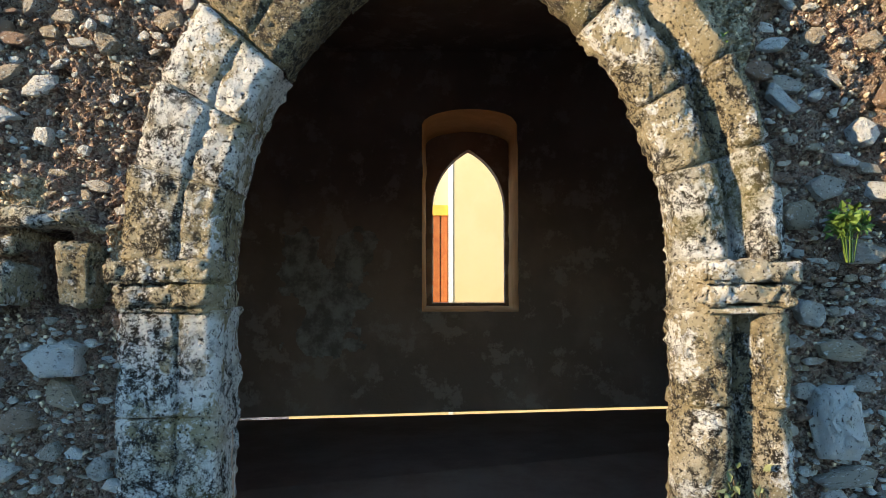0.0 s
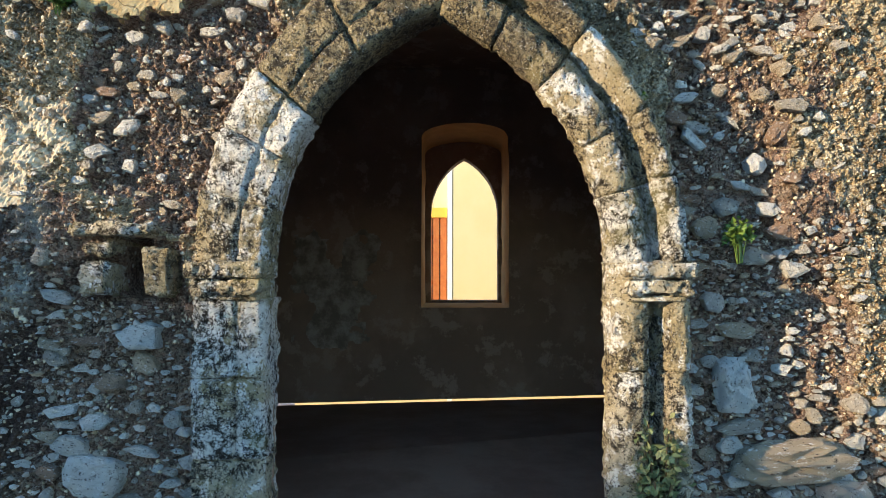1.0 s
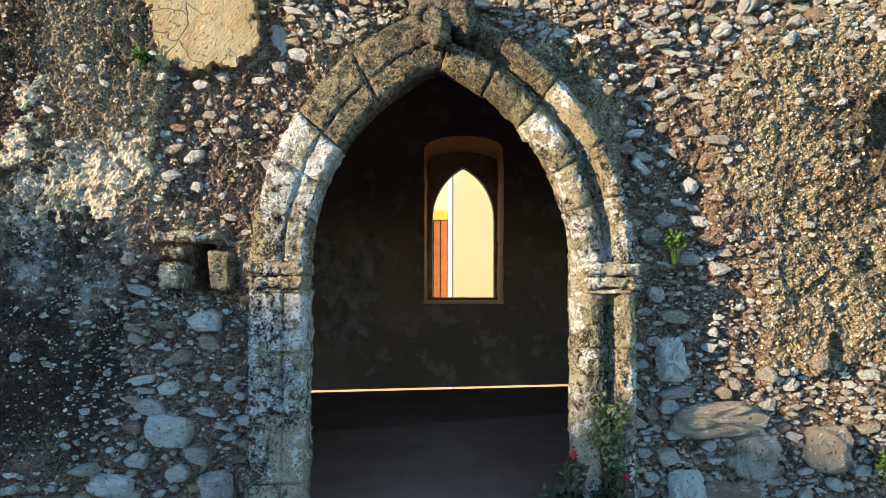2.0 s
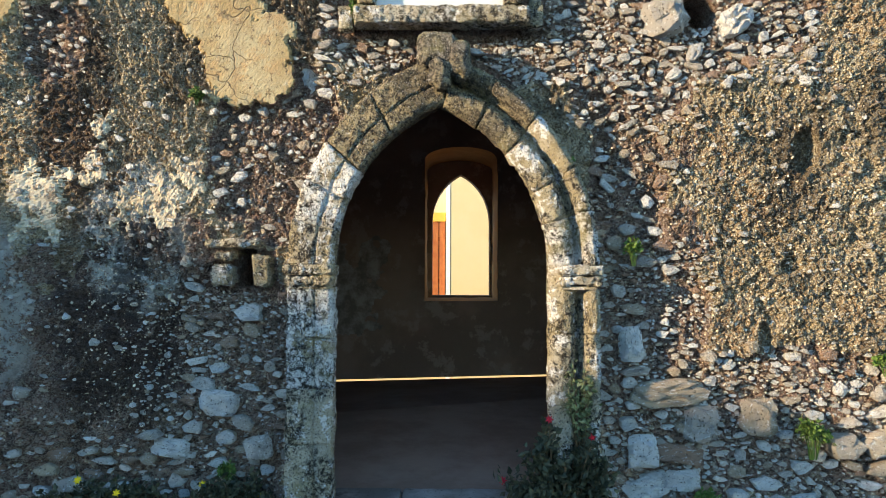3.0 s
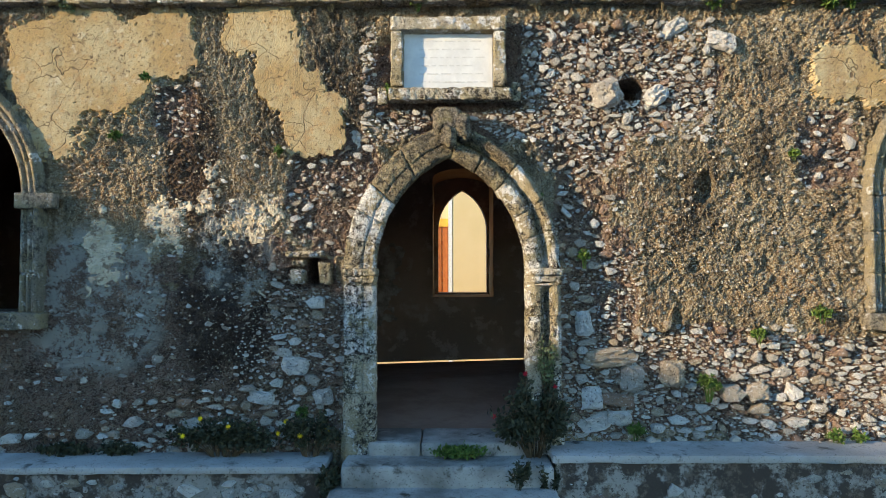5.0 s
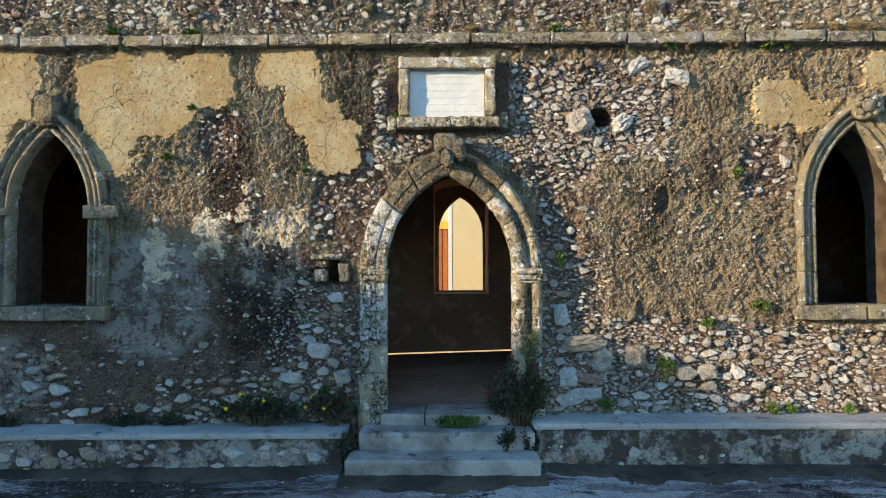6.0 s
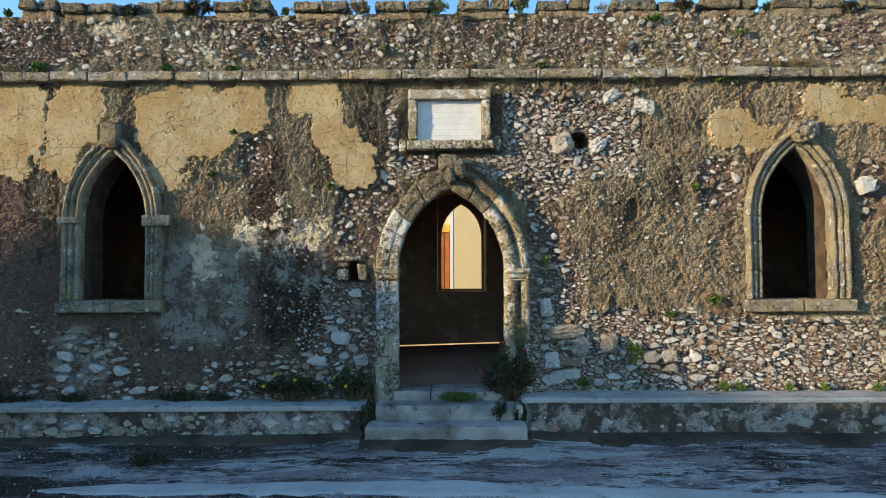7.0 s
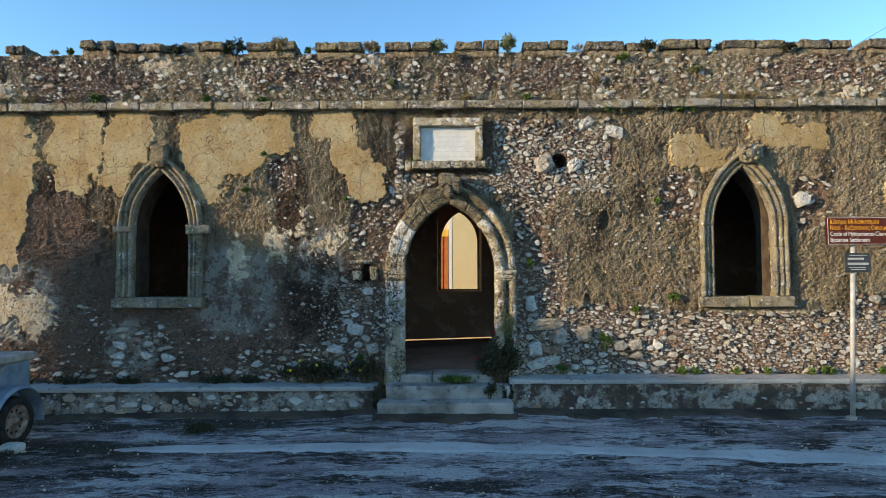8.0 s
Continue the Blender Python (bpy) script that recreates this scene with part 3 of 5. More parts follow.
def facade_relief(x, z):
    """How far the facade stands proud of its plane, and which coat it wears there (0 render, 1 plaster, 2 pale, 3 mortar)."""
    y0 = np.zeros_like(x)
    h = 0.05 * (fbm(x, y0, z, 0.8, 2, 0.5, 1) - 0.5)
    rough = (fbm(x, y0, z, 24, 4, 0.75, 2) - 0.5) * 0.075
    lumps = np.maximum(fbm(x, y0, z, 6.5, 3, 0.6, 3) - 0.5, -0.2) * 0.055
    grit = (lattice(x * 58, y0, z * 54, 4) - 0.5) * 0.02
    coat = h + rough + lumps + grit
    coat -= 0.025 * np.clip((fbm(x, y0, z, 4.0, 4, 0.65, 12) - 0.62) * 12, 0, 1)
    crumb = (hash01(np.round(x * 400), np.round(z * 400), y0, 91) - 0.5) * 0.013
    coat = coat + crumb
    p = blob(x, z, PLASTER, 0.26, 3.2) + (fbm(x, y0, z, 16, 4, 0.7, 29) - 0.5) * 0.4
    e = blob(x, z, EARTH, 0.4, 2.5, 33)
    q = blob(x, z, PALE, 0.55, 2.0, 23) - 0.15 + (fbm(x, y0, z, 18, 4, 0.75, 37) - 0.5) * 1.1
    r = blob(x, z, [a[:4] for a in RUBBLE], 0.15, 3.0, 27)
    kind = np.zeros(x.shape, int)
    out = coat
    rub = np.clip(r * 5, 0, 1)
    out = out - 0.052 * rub + rub * (fbm(x, y0, z, 12, 3, 0.6, 14) - 0.5) * 0.03
    kind[(r > 0.06) | (e > 0.05)] = 3
    qk = np.clip(q * 8, 0, 1)
    out = out * (1 - qk * 0.7) + qk * 0.012
    kind[q > 0.05] = 2
    pk = np.clip(p * 14, 0, 1)
    smooth = 0.02 + crumb * 0.15 + h * 0.8 + (fbm(x, y0, z, 7, 3, 0.6, 15) - 0.5) * 0.012
    out = out * (1 - pk) + pk * smooth
    kind[p > 0.03] = 1
    # a beam socket beside the door, a round put-log hole above it, and a gouge
    out = out - pit(x, z, -1.225, 2.015, 0.066, 0.12, 0.42, 0.04, power=6.0)
    out = out - pit(x, z, 1.57, 3.615, 0.105, 0.10, 0.4, 0.15)
    out = out - pit(x, z, 2.2, 2.74, 0.07, 0.17, 0.1, 0.5)
    out = out - pit(x, z, 1.95, 1.6, 0.05, 0.08, 0.06, 0.5) - pit(x, z, 2.1, 2.05, 0.06, 0.05, 0.05, 0.5)
    return out, kind


# ---- ground: one sheet to the horizon, finer before the house ----
gx = np.unique(np.concatenate([np.linspace(-900, -20, 12), np.linspace(-20, -8, 25), np.arange(-8, 8.01, 0.05), np.linspace(8, 20, 25), np.linspace(20, 900, 12)]))
gy = np.unique(np.concatenate([np.linspace(-900, -20, 12), np.linspace(-20, -6, 20), np.arange(-6, -0.2, 0.04), np.linspace(-0.2, 16, 50), np.linspace(20, 900, 12)]))
GX, GY = np.meshgrid(gx, gy, indexing="ij")
near_k = np.exp(-np.maximum(np.abs(GX) - 7, 0) ** 2) * ((GY < -0.2) & (GY > -8))
GZ = ground_z(GX, GY) + near_k * ((fbm(GX, GY, GX * 0, 1.5, 3, 0.5, 41) - 0.5) * 0.05 + (fbm(GX, GY, GX * 0, 9, 3, 0.6, 44) - 0.5) * 0.025)
ground = part("ground", np_mesh("ground", np.stack([GX, GY, GZ], -1).reshape(-1, 3), grid_faces(len(gx), len(gy)), True), M_ROAD)
tagged(ground, "worn grey concrete street with patches and grit", "ground", kind="structure")

# pale smooth concrete strip along the street
sx = np.linspace(-3.7, 7.5, 190)
mid = np.where(sx < 0.3, -2.08 - 0.012 * sx, -2.08 - 0.10 * (sx - 0.3) ** 1.0)
half = (0.17 + 0.05 * (fbm(sx, sx * 0, sx * 0, 2.0, 3, 0.5, 51) - 0.5) * 4) * np.clip((sx + 3.75) / 0.8, 0.05, 1)
srows = []
for k in np.linspace(-1, 1, 9):
    yy = mid + k * half + 0.05 * (fbm(sx, k * 2 + sx * 0, sx * 0, 7, 2, 0.5, 52) - 0.5) * abs(k)
    zz = ground_z(sx, yy) + (fbm(sx, yy, sx * 0, 1.5, 3, 0.5, 41) - 0.5) * 0.05 + (0.014 if abs(k) < 0.99 else -0.012)
    srows.append(np.stack([sx, yy, zz], 1))
strip = part("pavement", np_mesh("pavement", np.array(srows).reshape(-1, 3), grid_faces(9, len(sx))[:, ::-1], True), M_STRIP)
tagged(strip, "pale smooth concrete strip set along the street", "pavement", kind="structure")

# ---- the facade ----
wx = np.unique(np.round(np.concatenate([np.arange(X0, -2.3, 0.017), np.arange(-2.3, 2.6, 0.0085), np.arange(2.6, X1 + 0.01, 0.017)]), 4))
wz = np.unique(np.round(np.concatenate([np.arange(0.2, 0.55, 0.02), np.arange(0.55, 3.6, 0.0095), np.arange(3.6, TOP + 0.001, 0.0125)]), 4))
WX, WZ = np.meshgrid(wx, wz, indexing="ij")
relief, kind = facade_relief(WX, WZ)
fv = np.stack([WX, -relief, WZ], -1).reshape(-1, 3)
ff = grid_faces(len(wx), len(wz))
cxs, czs = fv[ff][:, :, 0].mean(1), fv[ff][:, :, 2].mean(1)
keep = np.ones(len(ff), bool)
for cx, a, z0, zs, ratio in OPENINGS:
    keep &= ~within(cxs, czs, cx, a + 0.03, z0 - 0.03, zs, ratio)
kf = np.max(kind.ravel()[ff], axis=1)
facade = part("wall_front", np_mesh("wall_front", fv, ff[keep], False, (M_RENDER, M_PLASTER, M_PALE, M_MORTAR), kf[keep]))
tagged(facade, "ruined rubble wall with flaking ochre plaster and brown render", "wall", kind="structure")


def holed(name, y, holes, x0, x1, z0, z1):
    """A flat wall face with openings cut through."""
    bm = bmesh.new()
    zl, zr = z0 if isinstance(z0, tuple) else (z0, z0)
    for ring in [[(x0, zl), (x1, zr), (x1, z1), (x0, z1)], *holes]:
        vs = [bm.verts.new((x, y, z)) for x, z in ring]
        for a, b in zip(vs, vs[1:] + vs[:1]):
            bm.edges.new((a, b))
    bmesh.ops.triangle_fill(bm, edges=bm.edges[:], use_beauty=True)
    return bm


def lining(name, ring, y0, y1, steps=6, amp=0.012, seed=0, closed=False, splay=0.0, centre=0.0):
    """The reveal of an opening through a wall."""
    pts = []
    for (xa, za), (xb, zb) in zip(ring[:-1], ring[1:]):
        k = max(1, int(math.hypot(xb - xa, zb - za) / 0.06))
        pts += [(xa + (xb - xa) * i / k, za + (zb - za) * i / k) for i in range(k)]
    pts.append(ring[-1])
    p = np.array(pts)
    rows = []
    for y in np.linspace(y0, y1, steps):
        n = (fbm(p[:, 0], y + p[:, 0] * 0, p[:, 1], 6, 3, 0.6, seed) - 0.5) * amp * 2
        s = 1 + splay * (y - y0) / (y1 - y0)
        rows.append(np.stack([centre + (p[:, 0] - centre) * s + n, np.full(len(p), y), p[:, 1] + n * 0.5], 1))
    return np_mesh(name, np.array(rows).reshape(-1, 3), grid_faces(steps, len(p)), True)


def splay(name, ring_a, ring_b, y0, y1, steps=8, amp=0.012, seed=0):
    """A reveal that widens from one outline to another of as many points."""
    ra, rb = [], []
    for k in range(len(ring_a) - 1):
        n = max(1, int(math.dist(ring_a[k], ring_a[k + 1]) / 0.06))
        for i in range(n):
            ra.append([ring_a[k][c] + (ring_a[k + 1][c] - ring_a[k][c]) * i / n for c in (0, 1)])
            rb.append([ring_b[k][c] + (ring_b[k + 1][c] - ring_b[k][c]) * i / n for c in (0, 1)])
    ra, rb = np.array(ra + [ring_a[-1]]), np.array(rb + [ring_b[-1]])
    rows = []
    for s in np.linspace(0, 1, steps):
        p = ra + (rb - ra) * s
        n = (fbm(p[:, 0], s + p[:, 0] * 0, p[:, 1], 6, 3, 0.6, seed) - 0.5) * amp * 2
        rows.append(np.stack([p[:, 0] + n, np.full(len(p), y0 + (y1 - y0) * s), p[:, 1] + n * 0.5], 1))
    return np_mesh(name, np.array(rows).reshape(-1, 3), grid_faces(steps, len(ra)), True)


def wider(o, by, drop):
    return pointed(o[0], o[1] + by, o[2] - drop, o[3], o[4])


fronts = [pointed(DOOR[0], DOOR[1], 0.3, DOOR[3], DOOR[4]), pointed(*WIN_L), pointed(*WIN_R)]
insides = [pointed(DOOR[0], DOOR[1] + 0.3, 0.3, DOOR[3], DOOR[4]), wider(WIN_L, 0.22, 0.1), wider(WIN_R, 0.22, 0.1)]
part("wall_inner_face", holed("wall_inner_face", THICK, insides, X0, X1, 0.0, TOP), M_INNER, facade)
for i, (ra, rb, deep) in enumerate(zip(fronts, insides, (0.08, 0.48, 0.48))):
    if i:
        ra, rb = [*ra, ra[0]], [*rb, rb[0]]
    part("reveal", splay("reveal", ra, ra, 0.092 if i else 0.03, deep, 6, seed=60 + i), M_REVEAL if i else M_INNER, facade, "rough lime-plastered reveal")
    part("inner_reveal", splay("inner_reveal", ra, rb, deep, THICK, 6, seed=65 + i), M_INNER, facade)
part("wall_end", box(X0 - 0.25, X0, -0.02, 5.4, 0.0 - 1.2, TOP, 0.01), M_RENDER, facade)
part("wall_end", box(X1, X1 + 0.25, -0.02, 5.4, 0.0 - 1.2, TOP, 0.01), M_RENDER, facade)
part("wall_top", rough_box("wall_top", X0, X1, 0.02, THICK, TOP - 0.06, TOP, 0.06, 0.02, 0.02, 70), M_MORTAR, facade)

# roof over the room, which keeps it dark
roof = part("ceiling", box(X0, X1, THICK, 5.4, 4.2, 4.4), M_INNER)
tagged(roof, "dark flat roof slab over the room", "ceiling", kind="structure")

# ---- the room behind the door ----
BACK = 4.2
RECESS = (0.185, 0.475)
BACKWIN = (0.20, 0.42, 1.64, 2.72, 1.66)
rec_ring = [(RECESS[0] - RECESS[1], 1.61)] + [(RECESS[0] + RECESS[1] * math.sin(t), 3.46 + 0.16 * math.cos(t)) for t in np.linspace(-math.pi / 2, math.pi / 2, 17)] + [(RECESS[0] + RECESS[1], 1.61)]
win_ring = pointed(*BACKWIN)
back = part("wall_back", holed("wall_back", BACK, [rec_ring], X0, X1, (0.405, 0.86), 4.2), M_INNER)
tagged(back, "dark soot-stained plaster wall with a window recess", "wall", kind="structure")
part("reveal", lining("reveal", [*rec_ring, rec_ring[0]], BACK, 5.2, 8, 0.02, 71), M_RECESS, back, "deep lime-washed window recess")
part("wall_panel", holed("wall_panel", 5.2, [win_ring], -0.5, 0.9, 1.4, 3.9), M_INNER, back)
part("window_reveal", lining("window_reveal", [*win_ring, win_ring[0]], 5.2, 5.4, 4, 0.008, 72), M_INNER, back)
part("wall_outer_face", holed("wall_outer_face", 5.4, [win_ring], X0, X1, (0.405, 0.86), 4.4), M_PALE, back)
# bare patch of plaster on the back wall
bx, bz = np.meshgrid(np.linspace(-1.85, -0.55, 90), np.linspace(1.0, 2.6, 110), indexing="ij")
bd = blob(bx, bz, [(-1.4, 2.0, 0.3, 0.45), (-0.98, 2.2, 0.3, 0.25), (-1.1, 1.6, 0.28, 0.2), (-1.4, 1.4, 0.2, 0.2)], 0.4, 3.0, 77)
bv = np.stack([bx, BACK - 0.012 * np.clip(bd * 10, 0, 1) - 0.004, bz], -1).reshape(-1, 3)
bf = grid_faces(90, 110)
part("plaster_patch", np_mesh("plaster_patch", bv, bf[bd.ravel()[bf].min(1) > 0], True), M_INNERPALE, back)
fl = bmesh.new()
for co in ((X0, 0.3, 0.56), (X1, 0.3, 0.56), (X1, BACK, 0.836), (X0, BACK, 0.381)):
    fl.verts.new(co)
fl.faces.new(fl.verts)
ext = bmesh.ops.extrude_face_region(fl, geom=fl.faces[:])
bmesh.ops.translate(fl, verts=[v for v in ext["geom"] if isinstance(v, bmesh.types.BMVert)], vec=(0, 0, -0.12))
floor = part("floor", fl, M_FLOOR)
tagged(floor, "dusty reddish earthen floor of the roofed room", "floor", kind="structure")

# ---- the house across the yard, seen through the far window ----
yard_house = thing("neighbour_house", (2.0, 11.5, -1.25), "sunlit cream house with a red-brown slatted gate beside it", "house")
part("wall", box(0.06, 6.0, 11.5, 15.0, -1.3, 6.0, 0.01), M_CREAM, yard_house)
part("corner_pilaster", box(-0.045, 0.06, 11.488, 11.9, -1.3, 6.0), M_SIGNWHITE, yard_house, "white corner pilaster")
part("base_wall", box(-3.5, -0.045, 11.5, 11.79, -1.3, 0.98, 0.01), M_CREAM, yard_house)
part("side_wall", box(-3.5, -0.04, 11.8, 12.1, -1.3, 6.0), M_BEIGE, yard_house, "beige set-back wall")
part("beam", box(-1.2, -0.05, 11.6, 11.79, 3.24, 3.47, 0.01), M_YELLOW, yard_house, "ochre lintel beam")
for i in range(7):
    x = -0.21 - 0.17 * i
    part("slat", box(x, x + 0.145, 11.64, 11.67, 1.0, 3.238, 0.004), M_WOOD, yard_house)
for z in (1.15, 1.7, 2.75):
    part("rail", box(-1.2, -0.06, 11.675, 11.71, z, z + 0.1, 0.004), M_WOOD, yard_house)
brace = part("brace", box(-0.75, 0.75, -0.015, 0.015, -0.04, 0.04, 0.004), M_WOOD, yard_house)
brace.matrix_world = pose(-0.5, 11.7, 2.3, 0, -48, 0)

# ---- houses across the street, whose shade lies on the facade ----
street_house = thing("gable_wall", (-36, -12.7, 0), "tall whitewashed gable wall across the street", "wall")
OX, OY = to_sun.x / -to_sun.y, to_sun.z / -to_sun.y
SH_Y = -12.5


def over(x, z):
    """Where on the plane of the street houses the ray to the sun from a facade point passes."""
    return x + OX * -SH_Y, z + OY * -SH_Y


def prism(outline, y0, y1):
    bm = bmesh.new()
    f = bm.faces.new([bm.verts.new((x, y0, z)) for x, z in outline])
    e = bmesh.ops.extrude_face_region(bm, geom=[f])
    bmesh.ops.translate(bm, verts=[v for v in e["geom"] if isinstance(v, bmesh.types.BMVert)], vec=(0, y1 - y0, 0))
    return bm


gable = [over(-5.9, 2.2), over(-4.2, 2.85), over(-1.7, 2.1), over(-1.0, 1.84), over(0.2, 1.15), over(1.2, 1.33), over(1.6, 1.05), over(2.2, 0.72), over(2.9, 0.57)]
part("wall", prism([(gable[0][0], 0), *gable, (gable[-1][0], 0)], SH_Y - 0.4, SH_Y), M_HOUSE, street_house)
low = over(2.9, 0.57)
annexe = thing("street_wall", (-18, -12.7, 0), "long whitewashed wall across the street", "wall")
ends = over(4.6, 0.32)
part("wall", prism([(low[0] + 0.02, 0), (low[0] + 0.02, low[1]), ends, (-4.5, ends[1] - 0.45), (-4.5, 0)], SH_Y - 0.4, SH_Y), M_HOUSE, annexe)

# ---- dressed stone surrounds ----
DOOR_PROFILE = [(0.0, -0.07), (-0.05, 0.0), (-0.065, 0.05), (-0.06, 0.09), (-0.035, 0.12), (0.01, 0.135), (0.06, 0.13), (0.085, 0.105), (0.098, 0.055), (0.115, 0.05),
                (0.124, 0.085), (0.14, 0.09), (0.15, 0.12), (0.175, 0.15), (0.205, 0.154), (0.235, 0.13), (0.246, 0.06), (0.25, -0.08)]
FLAT_PROFILE = [(0.0, -0.12), (-0.012, 0.0), (-0.028, 0.085), (-0.02, 0.118), (0.0, 0.13), (0.076, 0.135), (0.082, 0.124), (0.088, 0.124), (0.094, 0.137),
                (0.15, 0.146), (0.218, 0.15), (0.247, 0.135), (0.257, 0.06), (0.26, -0.08)]
portal = thing("door_surround", (-0.03, 0.0, 0.5), "pointed limestone doorway surround, moulded and lichen-stained", "doorway", kind="structure")
cx, a, z0, zs, ratio = DOOR


def pick(i, side, kind_of):
    """Bleached stones low on one side, lichened ones over the crown."""
    if kind_of == "arc":
        return M_LICHEN if i >= 3 else (M_BLEACHED if (side < 0 and i in (1, 2)) or (side > 0 and i == 0) else M_DRESSED)
    return M_BLEACHED if side < 0 and i > 1 else M_DRESSED


for side, cuts, jamb in ((-1, (0, 0.165, 0.315, 0.465, 0.70, 1.0), (0.45, 0.98, 1.30, 1.60, 1.895)), (1, (0, 0.205, 0.37, 0.60, 0.80, 1.0), (0.45, 0.85, 1.22, 1.63, 1.895))):
    for i, (p, q) in enumerate(zip(jamb[:-1], jamb[1:])):
        part("jamb_block", sweep("jamb_block", cx, a, zs, ratio, side, DOOR_PROFILE if side > 0 else FLAT_PROFILE, ("z", p, q), 100 + i + side * 20, amp=0.008, grain=0.0095), pick(i, side, "jamb"), portal)
    part("jamb_block", sweep("jamb_block", cx, a, zs, ratio, side, DOOR_PROFILE[:7] + [(0.075, -0.08)] if side > 0 else FLAT_PROFILE[:6] + [(0.075, -0.08)], ("z", 1.895, 2.035), 131 + side), M_DRESSED, portal)
    for i, (p, q) in enumerate(zip(cuts[:-1], cuts[1:])):
        part("voussoir", sweep("voussoir", cx, a, zs, ratio, side, DOOR_PROFILE if side > 0 else FLAT_PROFILE, ("arc", p, q), 140 + i + side * 30, amp=0.008, grain=0.0095), pick(i, side, "arc"), portal)
    xa, xb = (-0.951, -0.645) if side < 0 else (0.653, 0.922)
    cap = part("capital", rough_box("capital", xa, xb, -0.20, 0.0, 1.972, 2.036, 0.009, 0.026, 0.014, 160 + side, 20), M_DRESSED, portal, "worn moulded impost capital")
    part("necking", rough_box("necking", xa + 0.008, xb - 0.012, -0.18, 0.0, 1.912, 1.974, 0.009, 0.03, 0.016, 165 + side, 20), M_DRESSED, cap)
    part("lower_band", rough_box("lower_band", xa + 0.02, xb - 0.03, -0.155, 0.0, 1.888, 1.914, 0.011, 0.008, 0.012, 168 + side, 14), M_DRESSED, cap)
key = part("keystone", rough_box("keystone", -0.17, 0.08, -0.2, 0.0, 3.2, 3.42, 0.011, 0.03, 0.06, 171, 8), M_CAP, portal, "eroded carved keystone")
part("carved_leaf", rough_box("carved_leaf", 0.02, 0.15, -0.23, -0.02, 3.12, 3.36, 0.012, 0.02, 0.055, 172, 9), M_CAP, key)
part("carved_leaf", rough_box("carved_leaf", -0.10, 0.03, -0.24, -0.02, 3.06, 3.25, 0.012, 0.02, 0.055, 173, 9), M_CAP, key)

WIN_PROFILE = [(0.0, -0.09), (0.0, -0.01), (0.008, 0.02), (0.028, 0.042), (0.05, 0.04), (0.066, 0.012), (0.08, 0.012), (0.09, 0.05), (0.115, 0.062), (0.13, 0.045),
               (0.14, 0.03), (0.15, 0.07), (0.175, 0.09), (0.2, 0.075), (0.21, 0.02), (0.212, -0.06)]
for n, (win, words) in enumerate(((WIN_L, "pointed limestone window surround in shade, moulded arch and jambs"), (WIN_R, "pointed limestone window surround, sunlit jamb and rosette keystone"))):
    cx, a, z0, zs, ratio = win
    frame_ob = thing("window_%d" % (n + 1), (cx, 0, z0), words, "window", kind="structure")
    for side in (-1, 1):
        for i, (p, q) in enumerate(((z0, z0 + 0.34), (z0 + 0.34, z0 + 0.7), (z0 + 0.7, zs))):
            part("jamb_block", sweep("jamb_block", cx, a, zs, ratio, side, WIN_PROFILE, ("z", p, q), 200 + i + side * 9 + n * 40), M_WINSTONE, frame_ob)
        for i, (p, q) in enumerate(((0, 0.28), (0.28, 0.55), (0.55, 0.8), (0.8, 1.0))):
            part("voussoir", sweep("voussoir", cx, a, zs, ratio, side, WIN_PROFILE, ("arc", p, q), 215 + i + side * 9 + n * 40), M_WINSTONE, frame_ob)
    for p, q in ((-a - 0.25, 0.02), (0.024, a + 0.25)):
        part("sill", rough_box("sill", cx + p, cx + q, -0.11, 0.35, z0 - 0.15, z0, 0.016, 0.01, 0.02, 230 + n + int(q * 50), 12), M_WINSTONE, frame_ob, "worn stone window sill")
    if n == 0:
        part("keystone", rough_box("keystone", cx - 0.14, cx + 0.13, -0.13, 0.0, 3.52, 3.86, 0.015, 0.03, 0.07, 241, 7), M_CAP, frame_ob, "eroded carved keystone")
        part("impost", rough_box("impost", cx - a - 0.25, cx - a + 0.01, -0.1, 0.0, 2.6, 2.68, 0.014, 0.008, 0.015, 242), M_WINSTONE, frame_ob)
        part("impost", rough_box("impost", cx + a - 0.01, cx + a + 0.34, -0.095, 0.0, 2.56, 2.7, 0.014, 0.008, 0.015, 243), M_WINSTONE, frame_ob)
    else:
        ros = bmesh.new()
        bmesh.ops.create_cone(ros, cap_ends=True, segments=28, radius1=0.15, radius2=0.13, depth=0.08, matrix=pose(cx + 0.06, -0.1, 3.68, 90))
        bmesh.ops.create_cone(ros, cap_ends=True, segments=20, radius1=0.085, radius2=0.06, depth=0.05, matrix=pose(cx + 0.06, -0.15, 3.68, 90))
        for k in range(8):
            t = k * math.pi / 4
            bmesh.ops.create_icosphere(ros, subdivisions=2, radius=0.032, matrix=pose(cx + 0.06 + 0.105 * math.cos(t), -0.14, 3.68 + 0.105 * math.sin(t)))
        part("rosette", ros, M_WINSTONE, frame_ob, "round carved rosette", True)
        part("keystone", rough_box("keystone", cx - 0.08, cx + 0.28, -0.09, 0.0, 3.62, 3.82, 0.015, 0.015, 0.03, 244, 9), M_WINSTONE, frame_ob)

